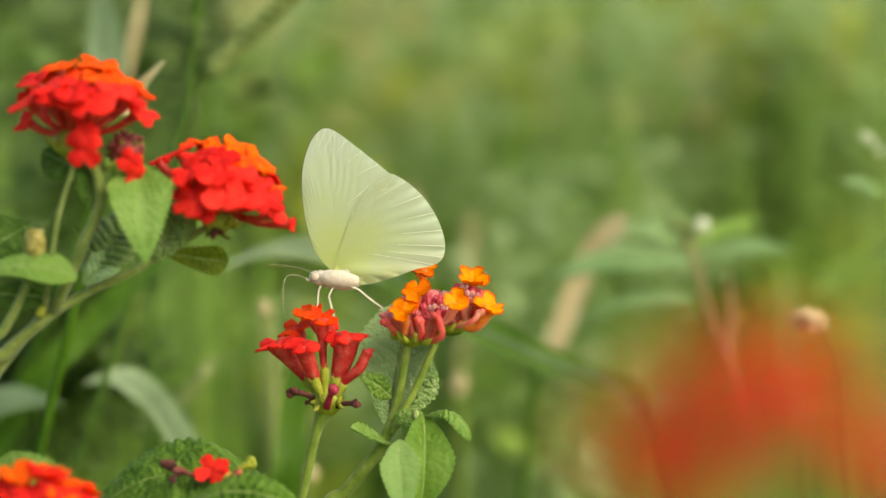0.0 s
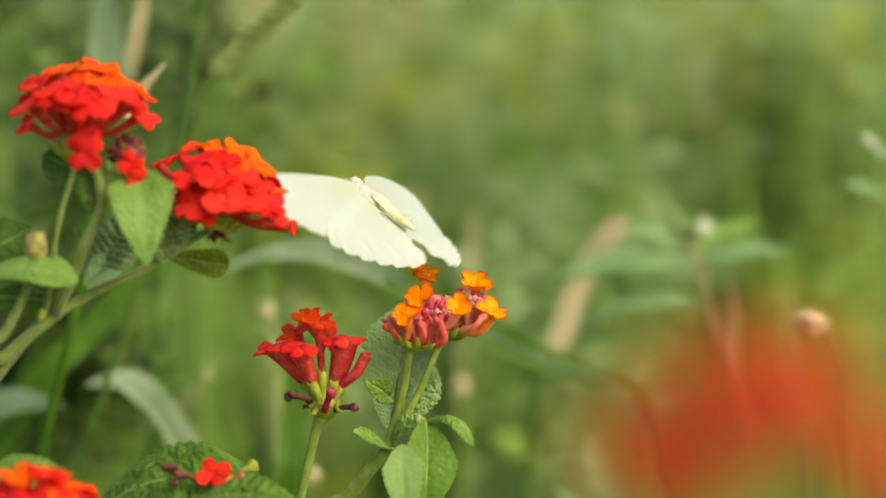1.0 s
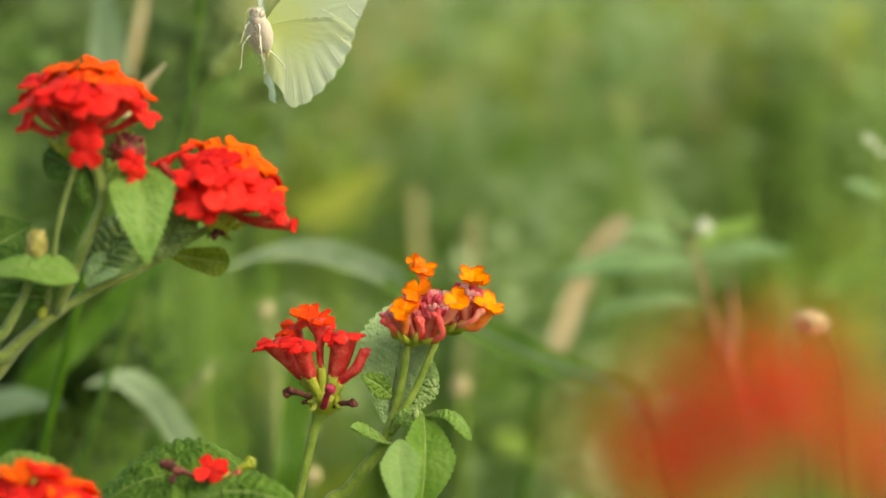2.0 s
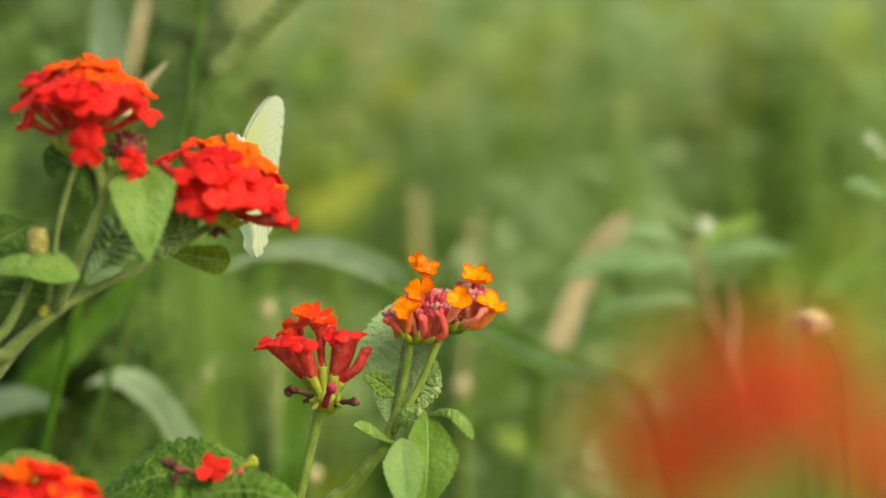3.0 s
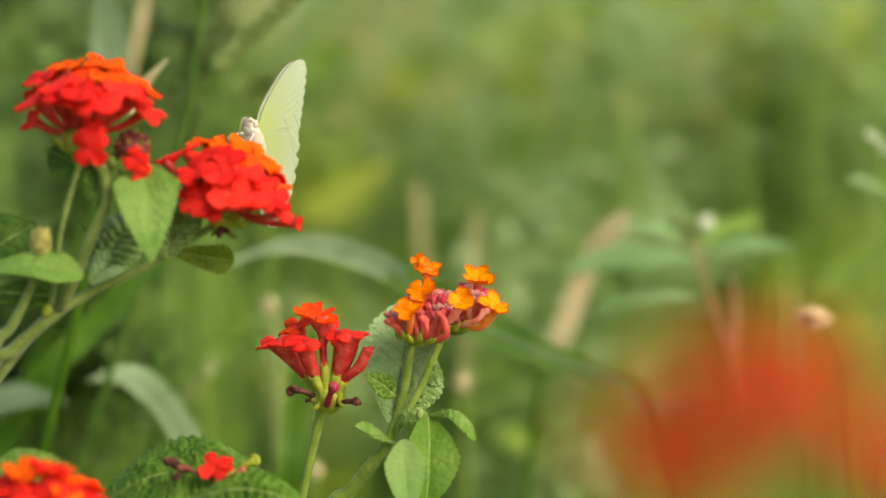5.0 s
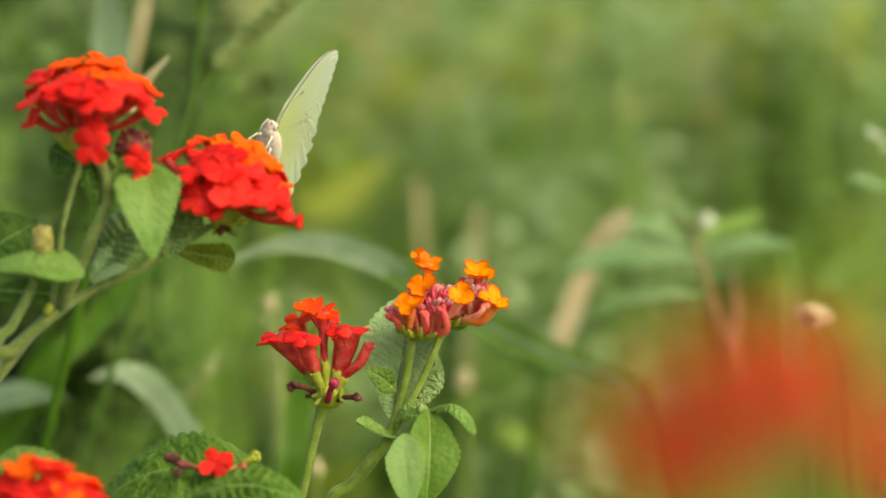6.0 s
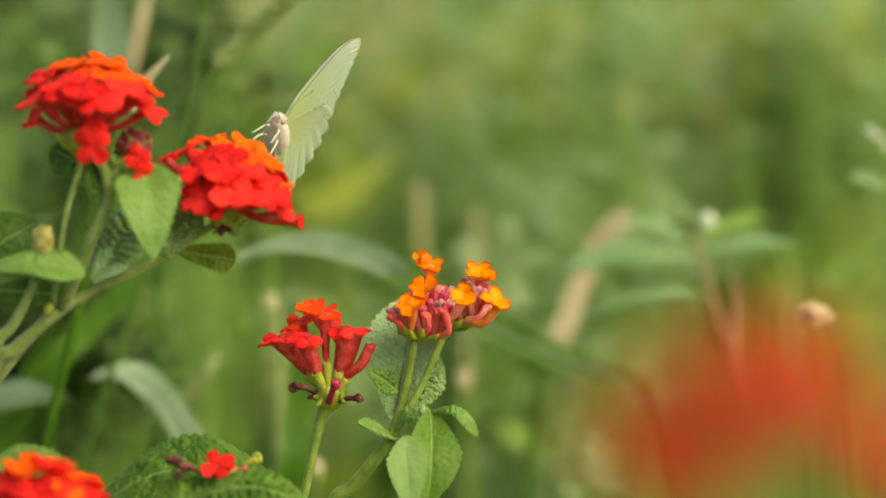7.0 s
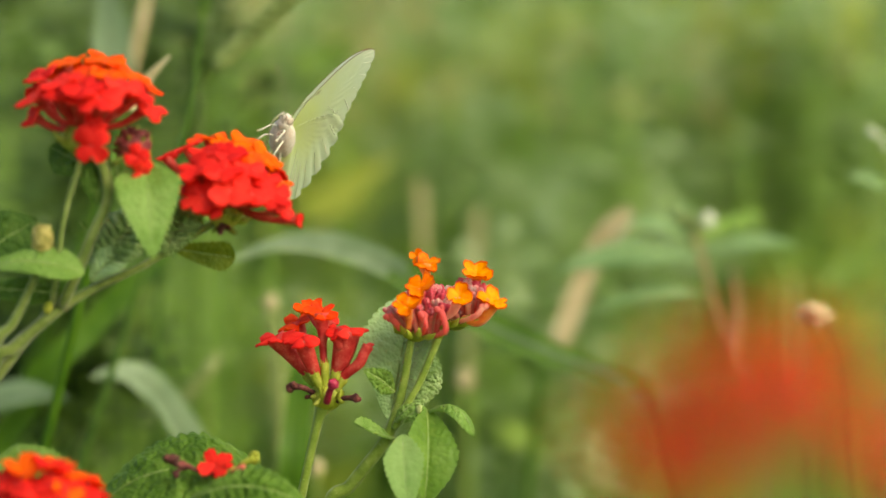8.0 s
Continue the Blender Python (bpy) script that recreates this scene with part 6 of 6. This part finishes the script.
# seconds, place, tail direction, back direction, opening of the left and right wing, forward sweep of the left and right forewing in degrees
FLIGHT = [
    (0.00, (-0.0231, -0.0008, 0.7446), (1, -0.03, 0), (0, 1, 0), -0.3, -0.3, 0, 0),
    (0.30, (-0.0231, -0.0008, 0.7445), (1, -0.03, 0), (0, 1, 0), -0.3, -0.3, 0, 0),
    (0.40, (-0.0230, -0.0008, 0.7445), (1, -0.05, 0), (0.04, 1, 0), -0.3, -0.3, 0, 0),
    (0.50, (-0.0223, -0.0008, 0.7446), (1, -0.06, 0), (0.05, 1, 0), -0.3, -0.3, 0, 0),
    (0.60, (-0.0214, -0.0007, 0.7447), (1, -0.11, 0.02), (0.10, 1, 0), -0.3, -0.3, 0, 0),
    (0.70, (-0.0207, -0.0005, 0.7463), (0.98, -0.19, 0.02), (0.18, 0.98, 0), 2, 3, 0, 0),
    (0.80, (-0.0203, -0.0000, 0.7498), (0.98, -0.19, -0.04), (0.19, 0.98, -0.04), 5, 8, 5, 5),
    (0.85, (-0.0199, 0.0004, 0.7530), (0.97, -0.20, -0.06), (0.17, 0.94, -0.23), 52, 43, 7, 7),
    (0.90, (-0.0195, 0.0009, 0.7565), (0.96, -0.26, -0.08), (0.2, 0.88, -0.43), 93, 79, 0, 14),
    (1.00, (-0.0163, 0.0017, 0.7624), (0.64, -0.63, -0.43), (0.53, 0.78, -0.34), 105, 101, 10, 8),
    (1.05, (-0.0181, 0.0018, 0.7625), (0.62, -0.71, -0.27), (0.65, 0.7, -0.27), 68, 66, 0, 0),
    (1.10, (-0.0203, 0.0018, 0.7627), (0.61, -0.78, -0.11), (0.76, 0.62, -0.2), 39, 32, 0, 0),
    (1.20, (-0.0223, 0.0017, 0.7622), (0.85, -0.49, 0.16), (0.52, 0.79, -0.31), 58, 47, 0, 5),
    (1.25, (-0.0221, 0.0022, 0.7659), (0.72, -0.53, 0.35), (0.61, 0.74, -0.17), 94, 88, 0, 2),
    (1.30, (-0.0219, 0.0028, 0.7698), (0.6, -0.58, 0.55), (0.71, 0.7, -0.03), 130, 128, 0, 0),
    (1.35, (-0.0237, 0.0031, 0.7722), (0.31, -0.79, 0.34), (0.81, 0.38, 0.19), 81, 80, 0, 7),
    (1.40, (-0.0254, 0.0035, 0.7746), (0.02, -0.99, 0.13), (0.91, 0.07, 0.41), 33, 33, 0, 14),
    (1.50, (-0.0327, 0.0041, 0.7795), (0.17, -0.82, 0.55), (0.84, 0.41, 0.35), 40, 42, 0, 39),
    (1.55, (-0.0333, 0.0047, 0.7832), (0.26, -0.68, 0.66), (0.78, 0.54, 0.24), 84, 88, 0, 25),
    (1.60, (-0.0339, 0.0052, 0.7869), (0.34, -0.54, 0.77), (0.73, 0.67, 0.14), 129, 135, 0, 11),
    (1.65, (-0.0342, 0.0055, 0.7894), (0.18, -0.68, 0.67), (0.62, 0.58, 0.42), 100, 100, 0, 6),
    (1.70, (-0.0347, 0.0059, 0.7919), (0.02, -0.83, 0.56), (0.51, 0.49, 0.71), 71, 65, 0, 0),
    (1.80, (-0.0366, 0.0062, 0.7942), (0.05, -0.8, 0.6), (0.4, 0.6, 0.7), 25, 25, 0, 0),
    (1.90, (-0.0378, 0.0065, 0.7963), (0.1, -0.75, 0.6), (0.4, 0.6, 0.6), 88, 88, 0, 0),
    (2.00, (-0.0388, 0.0066, 0.7968), (0.1, -0.75, 0.6), (0.4, 0.65, 0.6), 30, 30, 0, 0),
    (2.12, (-0.0400, 0.0063, 0.7951), (0.1, -0.8, 0.55), (0.3, 0.6, 0.7), 95, 95, 0, 0),
    (2.25, (-0.0415, 0.0057, 0.7908), (0.1, -0.85, 0.5), (0.2, 0.5, 0.8), 25, 25, 0, 0),
    (2.37, (-0.0429, 0.0050, 0.7853), (0.1, -0.86, 0.5), (0.15, 0.5, 0.85), 70, 70, 0, 0),
    (2.50, (-0.0439, -0.0062, 0.7779), (0.12, -0.86, 0.5), (0.12, 0.5, 0.85), 15, 15, 0, 0),
    (2.65, (-0.0449, -0.0067, 0.7738), (0.14, -0.85, 0.51), (0.12, 0.52, 0.84), 4, 4, 0, 0),
    (2.80, (-0.0452, -0.0069, 0.7729), (0.15, -0.85, 0.51), (0.12, 0.53, 0.84), -0.5, -0.5, 0, 0),
    (2.90, (-0.0439, -0.0071, 0.7715), (0.1, -0.9, 0.42), (0.18, 0.43, 0.88), -0.5, -0.5, 0, 0),
    (3.00, (-0.0428, -0.0073, 0.7700), (0.05, -0.95, 0.32), (0.25, 0.32, 0.91), -0.5, -0.5, 0, 0),
    (3.10, (-0.0420, -0.0074, 0.7690), (0.1, -0.96, 0.25), (0.3, 0.27, 0.91), -0.5, -0.5, 0, 0),
    (3.20, (-0.0411, -0.0076, 0.7680), (0.14, -0.97, 0.18), (0.36, 0.22, 0.91), -0.5, -0.5, 0, 0),
    (3.35, (-0.0409, -0.0075, 0.7688), (0.16, -0.95, 0.23), (0.38, 0.28, 0.88), -0.5, -0.5, 0, 0),
    (3.50, (-0.0407, -0.0074, 0.7694), (0.18, -0.94, 0.29), (0.4, 0.34, 0.85), -0.5, -0.5, 0, 0),
    (4.00, (-0.0401, -0.0072, 0.7703), (0.18, -0.94, 0.29), (0.4, 0.34, 0.85), -0.5, -0.5, 0, 0),
    (4.50, (-0.0411, -0.0069, 0.7733), (0.14, -0.91, 0.39), (0.28, 0.42, 0.87), -0.5, -0.5, 0, 0),
    (4.70, (-0.0409, -0.0068, 0.7734), (0.12, -0.9, 0.42), (0.29, 0.43, 0.86), -0.5, -0.5, 0, 0),
    (5.80, (-0.0374, -0.0067, 0.7729), (-0.09, -0.79, 0.61), (0.40, 0.56, 0.72), -0.5, -0.5, 0, 0),
    (6.00, (-0.0368, -0.0067, 0.7730), (-0.10, -0.77, 0.64), (0.42, 0.57, 0.71), -0.5, -0.5, 0, 0),
    (6.50, (-0.0354, -0.0067, 0.7737), (-0.12, -0.73, 0.69), (0.405, 0.64, 0.65), -0.5, -0.5, 0, 0),
    (7.00, (-0.0351, -0.0066, 0.7747), (-0.13, -0.68, 0.74), (0.53, 0.63, 0.58), -0.5, -0.5, 0, 0),
    (7.50, (-0.0342, -0.0067, 0.7731), (-0.14, -0.71, 0.7), (0.61, 0.55, 0.57), -0.5, -0.5, 0, 0),
    (8.00, (-0.0339, -0.0066, 0.7743), (-0.15, -0.72, 0.69), (0.585, 0.595, 0.555), -0.5, -0.5, 0, 0),
]


# ---- the place ----
ground_sheet()
meadow()
meadow_things()
olive_blade()
scattered_blades()
weed()
edge_weed()
seed_pod()
BRANCH = red_lantana_pair()
TRUMPETS = red_trumpets()
BUDDING = budding_lantana()
LOW = low_lantana()
CORNER = corner_lantana()
near_lantana()
BUTTERFLY, WINGS, LEGS, TONGUE = butterfly()


def motions():
    sway(BRANCH, [(0, 0.00, -0.00), (0.5, -0.24, 0.18), (1, -0.12, -0.19), (1.5, -0.06, -0.01), (3, -0.11, 0.36), (3.5, 1.39, -0.85), (4, 1.35, -1.15), (4.5, 0.38, -0.17), (6, 0.45, -0.22), (6.5, 0.84, -0.56), (7, 0.51, -0.41), (7.5, 0.94, -0.50), (8, 0.27, -0.21)])
    sway(TRUMPETS, [(0, 0.00, -0.00), (0.5, -0.14, -0.10), (1, -0.81, -0.34), (1.5, -1.08, 0.39), (3, -0.96, 0.52), (3.5, -0.07, -0.39), (4, -0.72, -0.48), (4.5, -0.77, -0.39), (6, -0.89, 0.33), (6.5, -0.56, 0.08), (7, -0.58, -0.05), (7.5, -1.56, 0.30), (8, -1.25, -0.10)])
    sway(BUDDING, [(0, 0.00, -0.00), (0.5, 0.13, -0.29), (1, 0.18, -0.53), (1.5, -0.36, 0.29), (3, 0.04, 0.60), (3.5, 0.93, -0.58), (4, 0.10, -0.58), (4.5, 0.13, -0.58), (6, 0.02, 0.32), (6.5, 0.35, 0.07), (7, 0.33, -0.14), (7.5, -0.74, 0.46), (8, -0.52, -0.10)])
    sway(LOW, [(0, 0.00, -0.00), (0.5, 0.13, -0.19), (1, 0.01, -0.25), (1.5, -0.54, 0.30), (3, -0.23, 0.42), (3.5, 0.66, -0.31), (4, 0.01, -0.49), (4.5, -0.05, -0.30), (6, -0.15, 0.32), (6.5, 0.17, -0.01), (7, 0.14, -0.24), (7.5, -0.64, 0.29), (8, -0.52, -0.10)])
    sway(CORNER, [(0, 0.00, -0.00), (0.5, -0.05, 0.17), (1, -0.17, -0.07), (1.5, -0.36, 0.48), (3, -0.23, 0.60), (3.5, 0.12, 0.42), (4, 0.57, -0.31), (4.5, 0.32, 0.06), (6, -0.15, 0.13), (6.5, -0.01, 0.17), (7, -0.04, 0.31), (7.5, -0.10, 0.29), (8, -0.15, 0.26)])
    walk(BUTTERFLY, [(t, body_pose(place, tail, back)) for t, place, tail, back, *spread in FLIGHT])
    x, y, z = TONGUE.location
    walk(TONGUE, [(t, pose(x, y, z, 0, -tuck, 0)) for t, tuck in ((0.0, 0), (0.6, 0), (0.85, 80), (8.0, 80))])
    for leg in LEGS:
        x, y, z = leg.location
        walk(leg, [(t, pose(x, y, z, 0, -back, 0)) for t, back in ((0.0, 0), (0.7, 0), (0.95, 62), (2.35, 62), (2.6, 0), (8.0, 0))])
    for (fore, hind), sign, pick in ((WINGS["near"], 1, 4), (WINGS["far"], -1, 5)):
        walk(fore, [(row[0], pose(0, -sign * 0.0003, 0.0006, sign * row[pick]) @ pose(0, 0, 0, 0, -row[pick + 2], 0)) for row in FLIGHT])
        walk(hind, [(row[0], pose(0, -sign * 0.0004, 0.0006, sign * (row[pick] + 0.2))) for row in FLIGHT])


motions()
